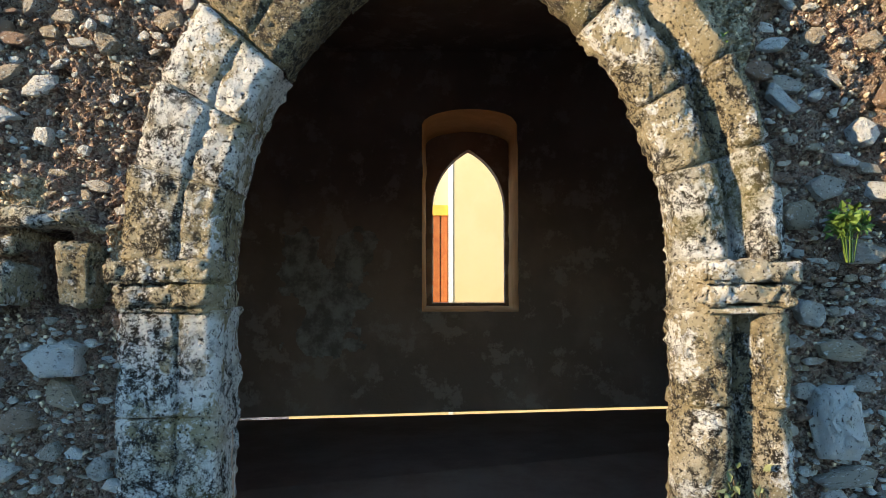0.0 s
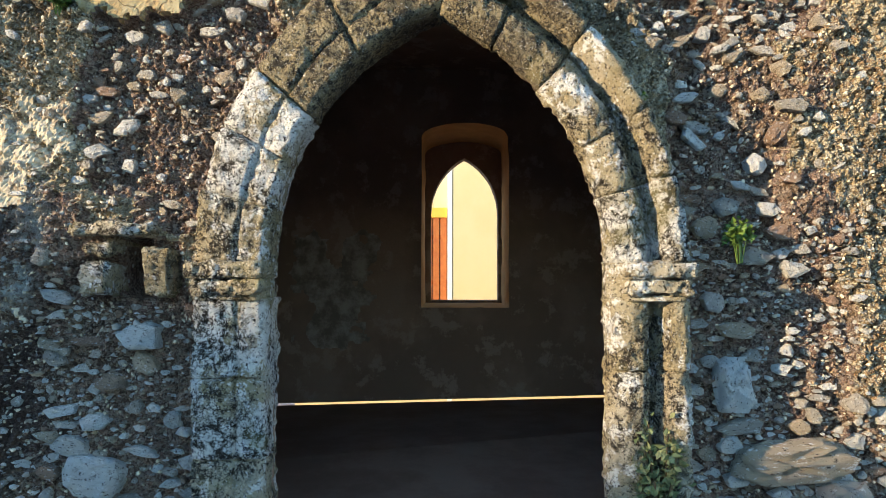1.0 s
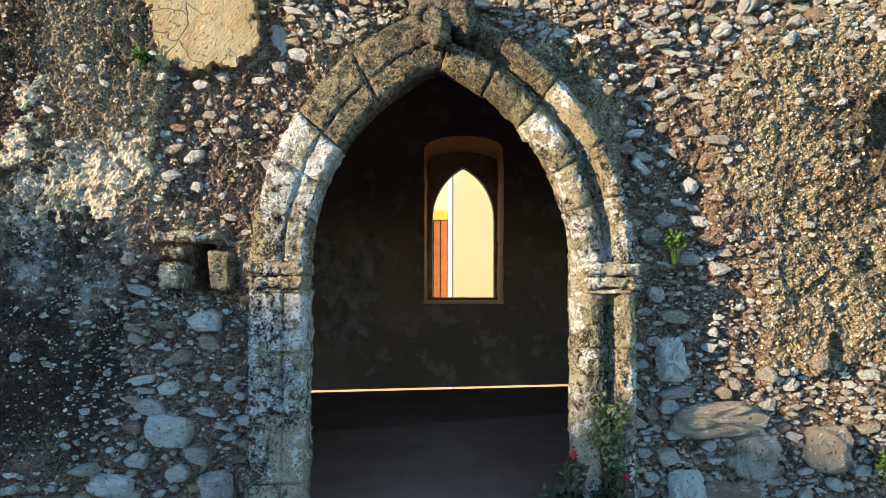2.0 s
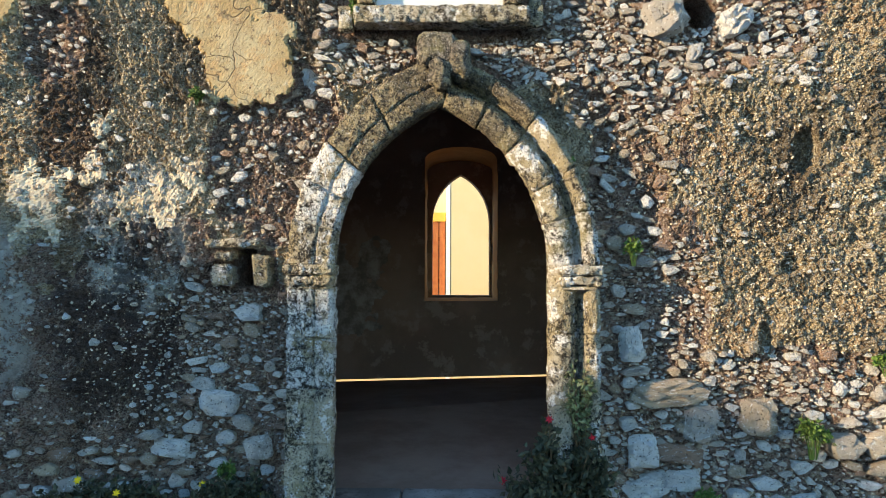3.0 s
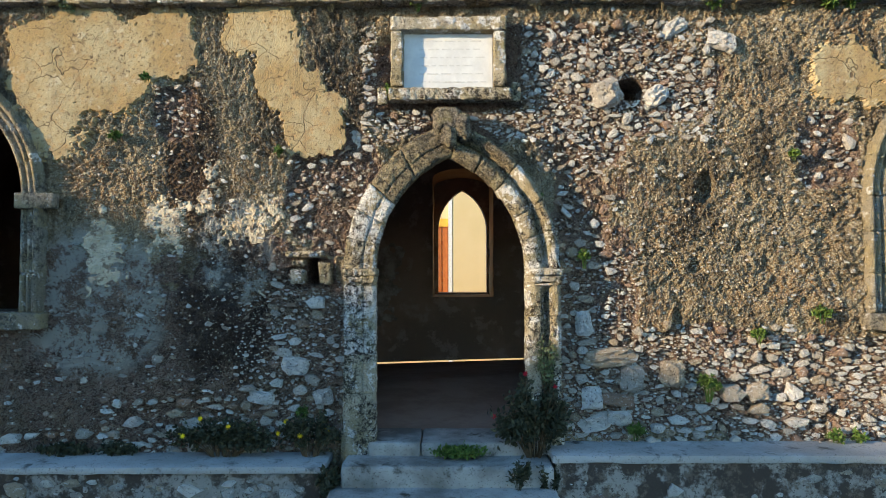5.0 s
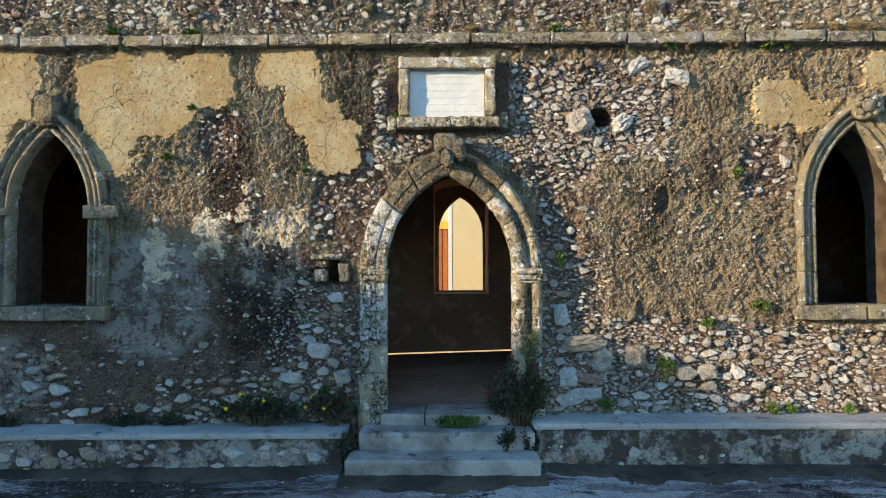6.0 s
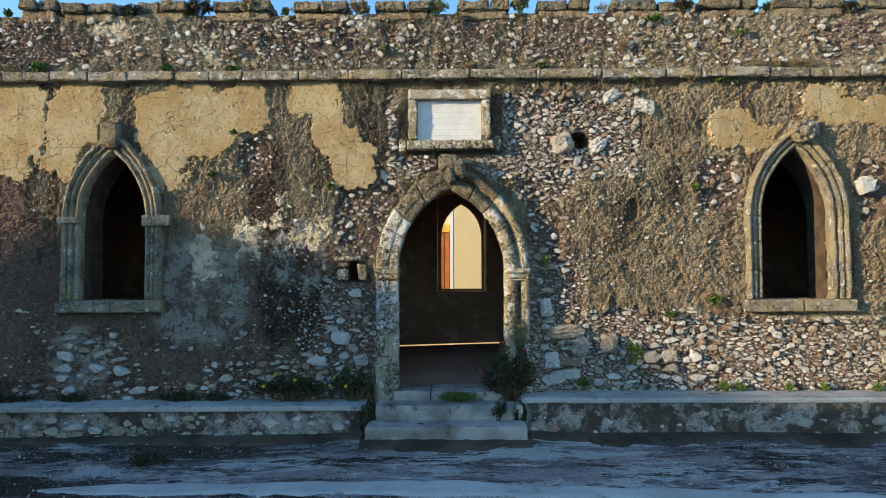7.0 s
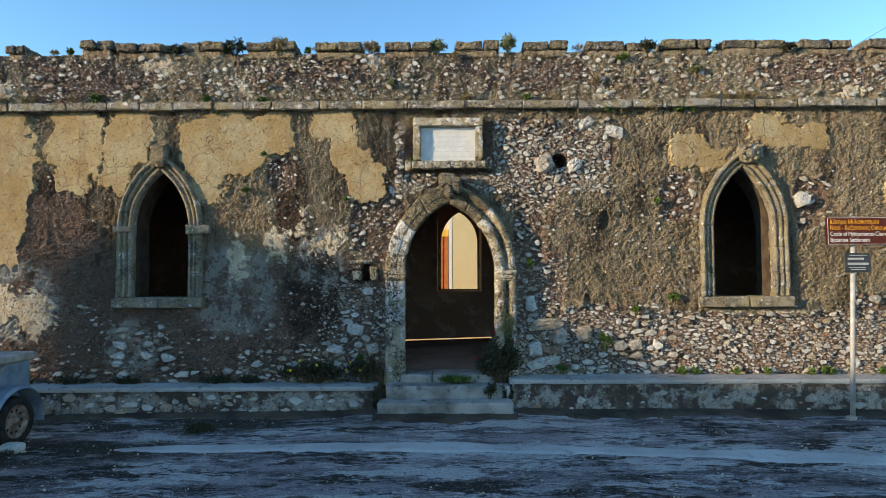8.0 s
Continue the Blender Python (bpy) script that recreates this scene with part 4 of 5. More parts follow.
# ---- inscription tablet over the door ----
plaque = thing("inscription_plaque", (-0.035, 0.0, 3.5), "white marble inscription tablet in a rough stone frame", "plaque")
for nm, b, s in (("frame_bottom", (-0.56, 0.50, -0.12, 0.02, 3.49, 3.60), 251), ("frame_top", (-0.54, 0.47, -0.12, 0.02, 4.10, 4.22), 252),
                 ("frame_side", (-0.54, -0.43, -0.115, 0.02, 3.605, 4.095), 253), ("frame_side", (0.35, 0.46, -0.115, 0.02, 3.605, 4.095), 254),
                 ("corner_block", (-0.66, -0.565, -0.07, 0.02, 3.47, 3.62), 255), ("corner_block", (0.505, 0.59, -0.07, 0.02, 3.48, 3.66), 256)):
    part(nm, rough_box(nm, *b, 0.011, 0.022, 0.016, s, 16), M_DRESSED, plaque)
slab = part("tablet", box(-0.43, 0.35, -0.03, 0.02, 3.605, 4.095, 0.004), M_MARBLE, plaque, "white marble tablet with worn incised lines")
rnd = random.Random(5)
for r in range(6):
    x, z = -0.30 + rnd.uniform(0, 0.03), 4.03 - r * 0.072
    while x < (0.16, 0.24, 0.22, 0.18, 0.24, 0.26)[r]:
        w = rnd.uniform(0.03, 0.1)
        part("word_bar", box(x, x + w, -0.0315, -0.029, z - 0.006, z + 0.006), M_CUT, slab)
        x += w + 0.022

# ---- cornice, parapet caps ----
cornice = thing("cornice", (0, 0, 4.34), "string course of grey weathered stone slabs", "cornice", kind="structure")
x, i, rnd = X0, 0, random.Random(8)
while x < X1:
    w = min(rnd.uniform(0.38, 0.85), X1 - x)
    dz = rnd.uniform(-0.008, 0.008)
    part("slab", rough_box("slab", x + 0.004, x + w - 0.004, -0.115 + rnd.uniform(-0.012, 0.012), 0.05, 4.355 + dz, 4.472 + dz, 0.014, 0.02, 0.014, 300 + i, 14), M_CORNICE, cornice)
    x += w
    i += 1
parapet = thing("parapet", (0, 0.2, 5.2), "row of worn parapet stones with gaps between", "parapet", kind="structure")
CAPS = [(-7.5, -6.9), (-6.5, -6.22), (-5.4, -4.93), (-4.87, -4.2), (-3.92, -3.3), (-2.97, -2.25), (-1.97, -1.29), (-0.96, -0.27), (0.07, 0.71), (1.05, 1.7), (1.96, 2.9),
        (3.06, 3.77), (3.94, 4.84), (5.05, 5.78), (6.02, 6.6), (6.9, 7.5)]
for i, (p, q) in enumerate(CAPS):
    up = 0.06 if i == 2 else rnd.uniform(-0.012, 0.018)
    m = p + (q - p) * rnd.uniform(0.45, 0.7)
    for lo, hi in ((p, m - 0.006), (m + 0.006, q)):
        part("cap_stone", rough_box("cap_stone", lo, hi, -0.06 + rnd.uniform(-0.03, 0.02), 0.5, 5.215 + up + rnd.uniform(-0.008, 0.008), 5.345 + up + rnd.uniform(-0.012, 0.012), 0.014, 0.04, 0.022, 340 + i * 2 + int(lo > m), 8), M_CAP, parapet)
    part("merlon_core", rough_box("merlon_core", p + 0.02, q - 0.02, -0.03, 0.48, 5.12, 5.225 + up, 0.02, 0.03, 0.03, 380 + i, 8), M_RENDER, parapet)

# ---- ledges at the foot of the wall, and the steps ----
ledge_l = thing("ledge_left", (-4, -0.2, 0.0), "low rubble bench ledge with a concrete top, by the steps", "ledge", kind="structure")
part("top_slab", rough_box("top_slab", X0, -1.04, -0.40, 0.03, 0.36, 0.425, 0.03, 0.008, 0.02, 401, 5, 0.0045), M_LEDGE, ledge_l)
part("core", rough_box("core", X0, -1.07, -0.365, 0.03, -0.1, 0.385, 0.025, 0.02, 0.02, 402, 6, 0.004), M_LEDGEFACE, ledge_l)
ledge_r = thing("ledge_right", (4, -0.2, 0.0), "low rendered bench ledge with a concrete top, by the steps", "ledge", kind="structure")
part("top_slab", rough_box("top_slab", 0.78, X1, -0.42, 0.03, 0.48, 0.55, 0.03, 0.008, 0.02, 403, 5), M_LEDGE, ledge_r)
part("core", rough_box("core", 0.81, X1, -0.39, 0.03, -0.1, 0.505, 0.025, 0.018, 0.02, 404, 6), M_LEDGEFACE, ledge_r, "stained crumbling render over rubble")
steps = thing("steps", (-0.1, -0.5, 0.1), "three worn concrete steps up to the doorway", "steps", kind="structure")
part("step", rough_box("step", -0.98, 0.80, -0.77, -0.30, 0.0, 0.305, 0.018, 0.016, 0.016, 411, 6), M_STEP, steps)
part("step", rough_box("step", -0.90, 0.79, -0.45, 0.0, 0.2, 0.47, 0.018, 0.014, 0.016, 412, 6), M_STEP, steps)
part("threshold", rough_box("threshold", -0.72, -0.28, -0.16, 0.35, 0.4, 0.575, 0.02, 0.006, 0.018, 413, 6), M_STEP, steps, "pale stone threshold slab")
part("threshold", rough_box("threshold", -0.275, 0.64, -0.15, 0.35, 0.4, 0.572, 0.02, 0.006, 0.018, 414, 6), M_STEP, steps, "pale stone threshold slab")
part("foundation_block", rough_box("foundation_block", -0.96, -0.66, -0.12, 0.0, 0.4, 0.66, 0.016, 0.012, 0.03, 415, 9), M_DRESSED, portal)
part("foundation_block", rough_box("foundation_block", 0.64, 0.94, -0.13, 0.0, 0.4, 0.72, 0.016, 0.014, 0.03, 416, 9), M_DRESSED, portal)


# dark soil and litter along the ledges and before the steps
lx = np.linspace(-7.5, 7.5, 420)
edge = np.where((lx > -1.05) & (lx < 0.85), -0.8, -0.4)
wide = 0.13 + 0.6 * np.maximum(fbm(lx, lx * 0, lx * 0, 1.4, 4, 0.65, 61) - 0.36, 0)
wide = np.where(lx > 1.5, wide * 1.5, wide)
lrows = []
for k in np.linspace(0, 1, 8):
    yy = edge + 0.06 - k * (wide + 0.06) + 0.05 * (fbm(lx, k * 3 + lx * 0, lx * 0, 9, 3, 0.6, 62) - 0.5)
    hh = 0.035 * (1 - k) ** 0.7 + 0.03 * (fbm(lx, yy, lx * 0, 14, 3, 0.6, 63) - 0.42) * (1 - k * 0.6)
    lrows.append(np.stack([lx, yy, ground_z(lx, yy) + (fbm(lx, yy, lx * 0, 1.5, 3, 0.5, 41) - 0.5) * 0.05 + (hh + 0.008 if k < 0.99 else -0.03 + 0 * lx)], 1))
litter = part("leaf_litter", np_mesh("leaf_litter", np.array(lrows).reshape(-1, 3), grid_faces(8, len(lx)), True), M_SOIL)
tagged(litter, "dark soil and leaf litter along the ledges", "soil", kind="stuff")

# loose gravel on the street
gr = np.random.RandomState(6)
gv, gf = [], []
for k in range(5200):
    x, y = gr.uniform(-7, 7), -0.5 - 4.3 * gr.uniform() ** 0.8
    s = 0.003 + 0.011 * gr.uniform() ** 4
    an = np.linspace(0, 2 * math.pi, 5, endpoint=False) + gr.uniform(-0.4, 0.4, 5)
    z = float(ground_z(np.array(x), np.array(y)) + (fbm(np.array(x), np.array(y), np.array(0.0), 1.5, 3, 0.5, 41) - 0.5) * 0.05)
    o = len(gv)
    gv += [(x + s * math.cos(t) * 1.2, y + s * math.sin(t), z - 0.006) for t in an] + [(x + s * 0.9 * math.cos(t), y + s * 0.8 * math.sin(t), z + s * 0.8) for t in an] + [(x, y, z + s)]
    for i in range(5):
        j = (i + 1) % 5
        gf += [(o + i, o + j, o + 5 + j), (o + i, o + 5 + j, o + 5 + i), (o + 5 + i, o + 5 + j, o + 10)]
gravel = part("gravel", np_mesh("gravel", gv, np.array(gf), False, (M_GRIT,)))
tagged(gravel, "loose pale gravel scattered on the street", "gravel", kind="stuff")

# ---- plants ----
def plant(name, at, size, count, leaf, mat, label, category="plant", stems=10, droop=0.2, seed=0, flower=None, flowers=0, spiky=False, group=""):
    """A clump of thin stems with small pointed leaves, each folded along its rib. size: half width, half depth, height."""
    r = np.random.RandomState(seed)
    base = np.array(at)
    ob = thing(name, at, label, category, group)
    sv, sf = [], []
    tips = []
    for k in range(stems):
        ang, lean = r.uniform(0, 2 * math.pi), r.uniform(0.1, 1.0) ** 0.6
        end = base + np.array([math.cos(ang) * size[0] * lean, math.sin(ang) * size[1] * lean, size[2] * r.uniform(0.55, 1.05) * (1.1 - 0.5 * lean)])
        start = base + np.array([math.cos(ang) * size[0] * 0.15, math.sin(ang) * size[1] * 0.15, -0.01])
        pts = [start + (end - start) * s + np.array([0, 0, droop * size[2] * 0.6 * math.sin(s * math.pi)]) for s in np.linspace(0, 1, 5)]
        tips.append(pts)
        for p, q in zip(pts[:-1], pts[1:]):
            o = len(sv)
            w = 0.0012 + size[2] * 0.006
            for c in (p, q):
                sv += [c + np.array([w, 0, 0]), c + np.array([-w * 0.5, w * 0.8, 0]), c + np.array([-w * 0.5, -w * 0.8, 0])]
            sf += [(o, o + 1, o + 4, o + 3), (o + 1, o + 2, o + 5, o + 4), (o + 2, o, o + 3, o + 5)]
    part("stalk", np_mesh("stalk", sv, sf), M_STEM if size[2] > 0.3 else mat, ob)
    lv, lf = [], []
    for k in range(count):
        pts = tips[r.randint(stems)]
        s = r.uniform(0.25, 1.0) ** 0.7
        i = min(int(s * 4), 3)
        c = pts[i] + (pts[i + 1] - pts[i]) * (s * 4 - i) + r.normal(0, 1, 3) * np.array(size) * 0.07
        d = r.normal(0, 1, 3) + np.array([0, -0.3, 0.8 if spiky else 0.35])
        d /= np.linalg.norm(d)
        sidev = np.cross(d, r.normal(0, 1, 3))
        sidev /= np.linalg.norm(sidev)
        up = np.cross(sidev, d)
        ln = leaf * r.uniform(0.6, 1.3)
        wd = ln * (0.12 if spiky else 0.3)
        o = len(lv)
        lv += [c, c + d * ln * 0.45 + sidev * wd + up * wd * 0.4, c + d * ln, c + d * ln * 0.45 - sidev * wd + up * wd * 0.4, c + d * ln * 0.5]
        lf += [(o, o + 1, o + 4), (o + 1, o + 2, o + 4), (o + 2, o + 3, o + 4), (o + 3, o, o + 4)]
    part("foliage", np_mesh("foliage", lv, lf), mat, ob)
    for k in range(flowers):
        p = tips[r.randint(stems)][4] + np.array([0, -0.02, 0.03])
        bm = bmesh.new()
        for j in range(7):
            bmesh.ops.create_cone(bm, cap_ends=True, segments=5, radius1=0.008, radius2=0.003, depth=0.022, matrix=Matrix.Translation(p) @ pose(0, 0, 0, 70, 0, 0) @ pose(0, 0, 0, 0, 0, j * 51) @ pose(0.012, 0, 0, 0, 90, 0))
        part("flower", bm, flower, ob)
    return ob


plant("shrub", (0.66, -0.2, 0.47), (0.36, 0.16, 0.68), 2300, 0.05, M_DARKLEAF, "dark bushy shrub growing beside the doorway", "shrub", 46, 0.2, 1, M_RED, 4)
plant("climbing_weed", (0.79, -0.13, 0.95), (0.13, 0.06, 0.62), 700, 0.035, M_OLIVE, "straggling weed climbing the door jamb", "weed", 16, 0.1, 2)
plant("green_clump", (0.05, -0.24, 0.465), (0.27, 0.09, 0.12), 900, 0.035, M_GREEN, "low fresh green clump on the doorstep", "plant", 40, 0.3, 3)
plant("step_weed", (0.50, -0.5, 0.30), (0.09, 0.06, 0.28), 240, 0.04, M_DARKLEAF, "dark weed sprouting from the step joint", "weed", 10, 0.2, 4)
plant("ledge_bush", (-1.95, -0.12, 0.42), (0.5, 0.12, 0.36), 2000, 0.042, M_DARKLEAF, "dark ledge bush with a few yellow flowers", "shrub", 60, 0.3, 5, M_PETAL, 5)
plant("ledge_bush", (-1.22, -0.12, 0.43), (0.3, 0.12, 0.42), 1200, 0.042, M_DARKLEAF, "dark ledge bush with a few yellow flowers", "shrub", 36, 0.3, 6, M_PETAL, 4)
plant("hanging_weed", (-0.99, -0.42, 0.12), (0.12, 0.1, 0.4), 520, 0.045, M_DARKLEAF, "dark weed filling the corner beside the steps", "weed", 16, 0.2, 7)
plant("hanging_weed", (0.74, -0.42, 0.2), (0.1, 0.08, 0.35), 320, 0.045, M_DARKLEAF, "dark weed filling the corner beside the steps", "weed", 12, 0.2, 17)
for k, (px, pz, s) in enumerate(((-3.3, 0.41, 0.3), (-4.6, 0.40, 0.34), (-5.4, 0.4, 0.32), (-2.9, 0.41, 0.22), (-6.2, 0.39, 0.3))):
    plant("ledge_weed", (px, -0.07, pz), (s, 0.07, 0.16), 420, 0.04, M_DARKLEAF, "low dark weed along the wall's foot", "weed", 24, 0.2, 30 + k, group="weeds on the ledge")
WALL_TUFTS = [(1.13, 2.12, 0.055, 0.16), (2.18, 1.02, 0.14, 0.24), (2.62, 1.46, 0.06, 0.14), (3.16, 1.64, 0.09, 0.15), (-1.52, 3.06, 0.04, 0.09), (-0.56, 3.58, 0.05, 0.12),
              (-2.95, 3.2, 0.05, 0.08), (2.95, 3.02, 0.05, 0.09), (1.55, 0.64, 0.09, 0.14), (-1.3, 0.78, 0.07, 0.14), (0.74, 2.64, 0.03, 0.08), (-2.7, 3.72, 0.03, 0.07)]
for k, (px, pz, w, h) in enumerate(WALL_TUFTS):
    plant("wall_tuft", (px, -0.05 if k not in (10,) else -0.09, pz - h / 2), (w, 0.06, h), int(60 + w * 2600), 0.03, M_GREEN, "small green tuft rooted in the wall", "plant", 8 + int(w * 60), 0.5, 50 + k, group="tufts on the wall")
rnd = random.Random(3)
for k in range(8):
    plant("foot_weed", (rnd.uniform(3.2, 6.6), -0.06, 0.54), (0.07, 0.05, 0.12), 90, 0.04, M_GREEN, "small green weed at the wall's foot", "weed", 9, 0.3, 70 + k, group="weeds at the wall's foot")
for k in range(46):
    px = rnd.uniform(-6.8, 6.8)
    pz = rnd.choice((4.46, 4.46, rnd.uniform(4.55, 5.1), 5.2, 4.3))
    dry = rnd.random() < 0.45
    plant("parapet_tuft", (px, -0.05 if pz < 5.15 else 0.03, pz), (rnd.uniform(0.05, 0.13), 0.05, rnd.uniform(0.07, 0.17)), rnd.randint(80, 240), 0.04,
          M_DRY if dry else rnd.choice((M_GREEN, M_OLIVE)), "dry straw tuft on the parapet" if dry else "green tuft growing on the parapet", "plant", 12, 0.3, 90 + k, spiky=dry, group="tufts on the parapet")
for k, (px, w, h, m, words) in enumerate(((-3.15, 0.2, 0.26, M_DARKLEAF, "dark round bush on the parapet"), (-2.5, 0.15, 0.27, M_DRY, "grey dried bush on the parapet"),
                                          (-1.16, 0.14, 0.2, M_DRY, "grey dried bush on the parapet"), (0.84, 0.12, 0.3, M_OLIVE, "green bush hanging on the parapet"),
                                          (2.85, 0.12, 0.2, M_DARKLEAF, "dark bush on the parapet"), (-4.0, 0.18, 0.16, M_DARKLEAF, "dark round bush on the parapet"),
                                          (-0.2, 0.16, 0.2, M_OLIVE, "green bush hanging on the parapet"), (4.85, 0.12, 0.14, M_DARKLEAF, "dark bush on the parapet"))):
    plant("parapet_bush", (px, -0.02, 5.18), (w, 0.12, h), 900, 0.035, m, words, "shrub", 40, 0.3, 150 + k, group="bushes on the parapet")
plant("street_grass", (-3.05, -1.3, 0.06), (0.22, 0.14, 0.1), 700, 0.06, M_DARKLEAF, "dark grass tuft in the street's cracks", "grass", 40, 0.2, 170, spiky=True)
plant("street_grass", (-5.2, -2.2, 0.04), (0.5, 0.25, 0.06), 800, 0.05, M_DARKLEAF, "low dark grass patch on the street", "grass", 50, 0.2, 171, spiky=True)

# ---- road sign ----
sign = thing("road_sign", (5.2, -0.7, 0.05), "brown tourist road sign on a galvanised post, small slate board below", "sign")
post = bmesh.new()
bmesh.ops.create_cone(post, cap_ends=True, segments=20, radius1=0.03, radius2=0.03, depth=2.75, matrix=pose(5.24, -0.70, 1.35, 0, 1.8, 0))
part("post", post, M_GALV, sign, smooth=True)
panel = part("panel", box(4.89, 5.96, -0.765, -0.74, 2.335, 2.71, 0.012), M_BROWN, sign, "brown sheet panel with yellow and white lettering")
rim_bm = bmesh.new()
for b in ((4.91, 5.94, 2.348, 2.353), (4.91, 5.94, 2.692, 2.697), (4.91, 4.915, 2.354, 2.691), (5.935, 5.94, 2.354, 2.691)):
    box_bm(rim_bm, b[0], b[1], -0.7675, -0.764, b[2], b[3])
part("border", rim_bm, M_SIGNWHITE, panel)
for row, (words, m) in enumerate((("Κάστρο Μυλοποτάμου", M_SIGNYELLOW), ("Ναοί - Βυζαντινός Οικισμός", M_SIGNYELLOW), ("Castle of Mylopotamos-Churches", M_SIGNWHITE), ("Byzantine Settlement", M_SIGNWHITE))):
    cu = bpy.data.curves.new("lettering", "FONT")
    cu.body, cu.size, cu.extrude = words, 0.08, 0.001
    cu.materials.append(m)
    t = new("lettering", cu)
    t.parent = panel
    t.matrix_world = pose(4.94, -0.7665, 2.617 - row * 0.079, 90) @ Matrix.Diagonal((0.75, 1, 1, 1))
board = part("board", box(5.13, 5.46, -0.76, -0.735, 1.99, 2.235, 0.004), M_SLATE, sign, "small dark slate board with faded lines")
rnd = random.Random(12)
for z, h, x0, x1 in ((2.205, 0.008, 5.18, 5.41), (2.16, 0.026, 5.16, 5.37), (2.095, 0.028, 5.16, 5.43), (2.045, 0.008, 5.17, 5.39), (2.02, 0.008, 5.2, 5.39)):
    part("writing_bar", box(x0, x1, -0.7625, -0.759, z - h / 2, z + h / 2), M_GALV, board)
for z in (2.45, 2.6):
    part("clamp", box(5.22, 5.34, -0.742, -0.66, z, z + 0.03, 0.004), M_GALV, sign)

# ---- parked trailer ----
trailer = thing("trailer", (-5.08, -1.68, 0.05), "small pale blue steel trailer with a worn lid, parked", "trailer")
part("body", box(-7.6, -4.58, -1.55, -0.75, 0.5, 0.98, 0.02), M_TRAILER, trailer)
part("lid", box(-7.65, -4.54, -1.6, -0.72, 0.982, 1.06, 0.015), M_LID, trailer, "faded white board lid")
for zz in (0.62, 0.86):
    part("rib", box(-7.5, -4.9, -1.562, -1.546, zz, zz + 0.025, 0.004), M_TRAILER, trailer)
fend = bmesh.new()
prev = None
for k in range(17):
    t = math.pi * (-0.06 + 1.12 * k / 16)
    ring = []
    for rr, yy in ((0.37, -1.80), (0.40, -1.77), (0.40, -1.56), (0.37, -1.56)):
        ring.append(fend.verts.new((-5.08 - rr * math.cos(t) * 1.08, yy, 0.33 + rr * math.sin(t))))
    if prev:
        for j in range(4):
            fend.faces.new((prev[j], prev[(j + 1) % 4], ring[(j + 1) % 4], ring[j]))
    prev = ring
part("fender", fend, M_TRAILER, trailer, smooth=False)
wheel = thing("wheel", (-5.08, -1.68, 0.33), "", "")
wheel.parent = trailer
wheel.matrix_parent_inverse = Matrix.Translation(trailer.location).inverted()


def lathe(profile, at, seg=40):
    """Turn (radius, y) pairs round an axle along y."""
    bm = bmesh.new()
    rows = []
    for r, y in profile:
        rows.append([bm.verts.new((at[0] + r * math.cos(2 * math.pi * k / seg), at[1] + y, at[2] + r * math.sin(2 * math.pi * k / seg))) for k in range(seg)])
    for p, q in zip(rows[:-1], rows[1:]):
        for k in range(seg):
            bm.faces.new((p[k], p[(k + 1) % seg], q[(k + 1) % seg], q[k]))
    return bm


WH = (-5.08, -1.68, 0.33)
part("tyre", lathe([(0.19, -0.075), (0.22, -0.088), (0.26, -0.085), (0.278, -0.06), (0.283, 0.0), (0.278, 0.06), (0.25, 0.085), (0.19, 0.075)], WH), M_TYRE, wheel, smooth=True)
part("rim", lathe([(0.19, -0.07), (0.178, -0.08), (0.168, -0.05), (0.15, -0.03), (0.1, -0.035), (0.07, -0.05), (0.045, -0.052), (0.04, -0.08), (0.001, -0.085)], WH), M_RIM, wheel, smooth=True)
for k in range(10):
    t = k * math.pi / 5
    nuts = bmesh.new()
    bmesh.ops.create_cone(nuts, cap_ends=True, segments=8, radius1=0.014, radius2=0.012, depth=0.012, matrix=pose(WH[0] + 0.125 * math.cos(t), WH[1] - 0.038, WH[2] + 0.125 * math.sin(t), 90))
    part("rim_slot", nuts, M_TYRE, wheel)
rope = bmesh.new()
for p, q in (((-5.9, 0.68), (-4.86, 1.0)), ((-5.35, 0.7), (-4.98, 1.0))):
    d = Vector((q[0] - p[0], 0, q[1] - p[1]))
    bmesh.ops.create_cone(rope, cap_ends=True, segments=8, radius1=0.006, radius2=0.006, depth=d.length, matrix=Matrix.Translation(((p[0] + q[0]) / 2, -1.572, (p[1] + q[1]) / 2)) @ d.to_track_quat("Z", "Y").to_matrix().to_4x4())
part("rope", rope, M_LID, trailer)
part("reflector", box(-5.72, -5.6, -1.566, -1.55, 0.6, 0.64, 0.003), M_PETAL, trailer, "yellow reflector")
part("drawbar", box(-8.9, -7.6, -1.2, -1.1, 0.42, 0.5, 0.01), M_GALV, trailer)
part("prop_leg", box(-8.2, -8.12, -1.19, -1.11, 0.03, 0.42, 0.01), M_GALV, trailer)
trailer.location = (-5.02, -1.8, 0.04)
trailer.rotation_euler = (0, 0, radians(90))
rock = part("loose_rock", rough_box("loose_rock", -4.95, -4.72, -2.12, -1.94, 0.03, 0.14, 0.02, 0.02, 0.06, 500, 9), M_STONE)
tagged(rock, "pale loose rock lying by the trailer wheel", "rock")
rock2 = part("loose_rock", rough_box("loose_rock", 5.05, 5.17, -0.86, -0.76, 0.08, 0.15, 0.015, 0.012, 0.035, 501, 12), M_STONE)
tagged(rock2, "pale loose rock lying in the gutter", "rock")

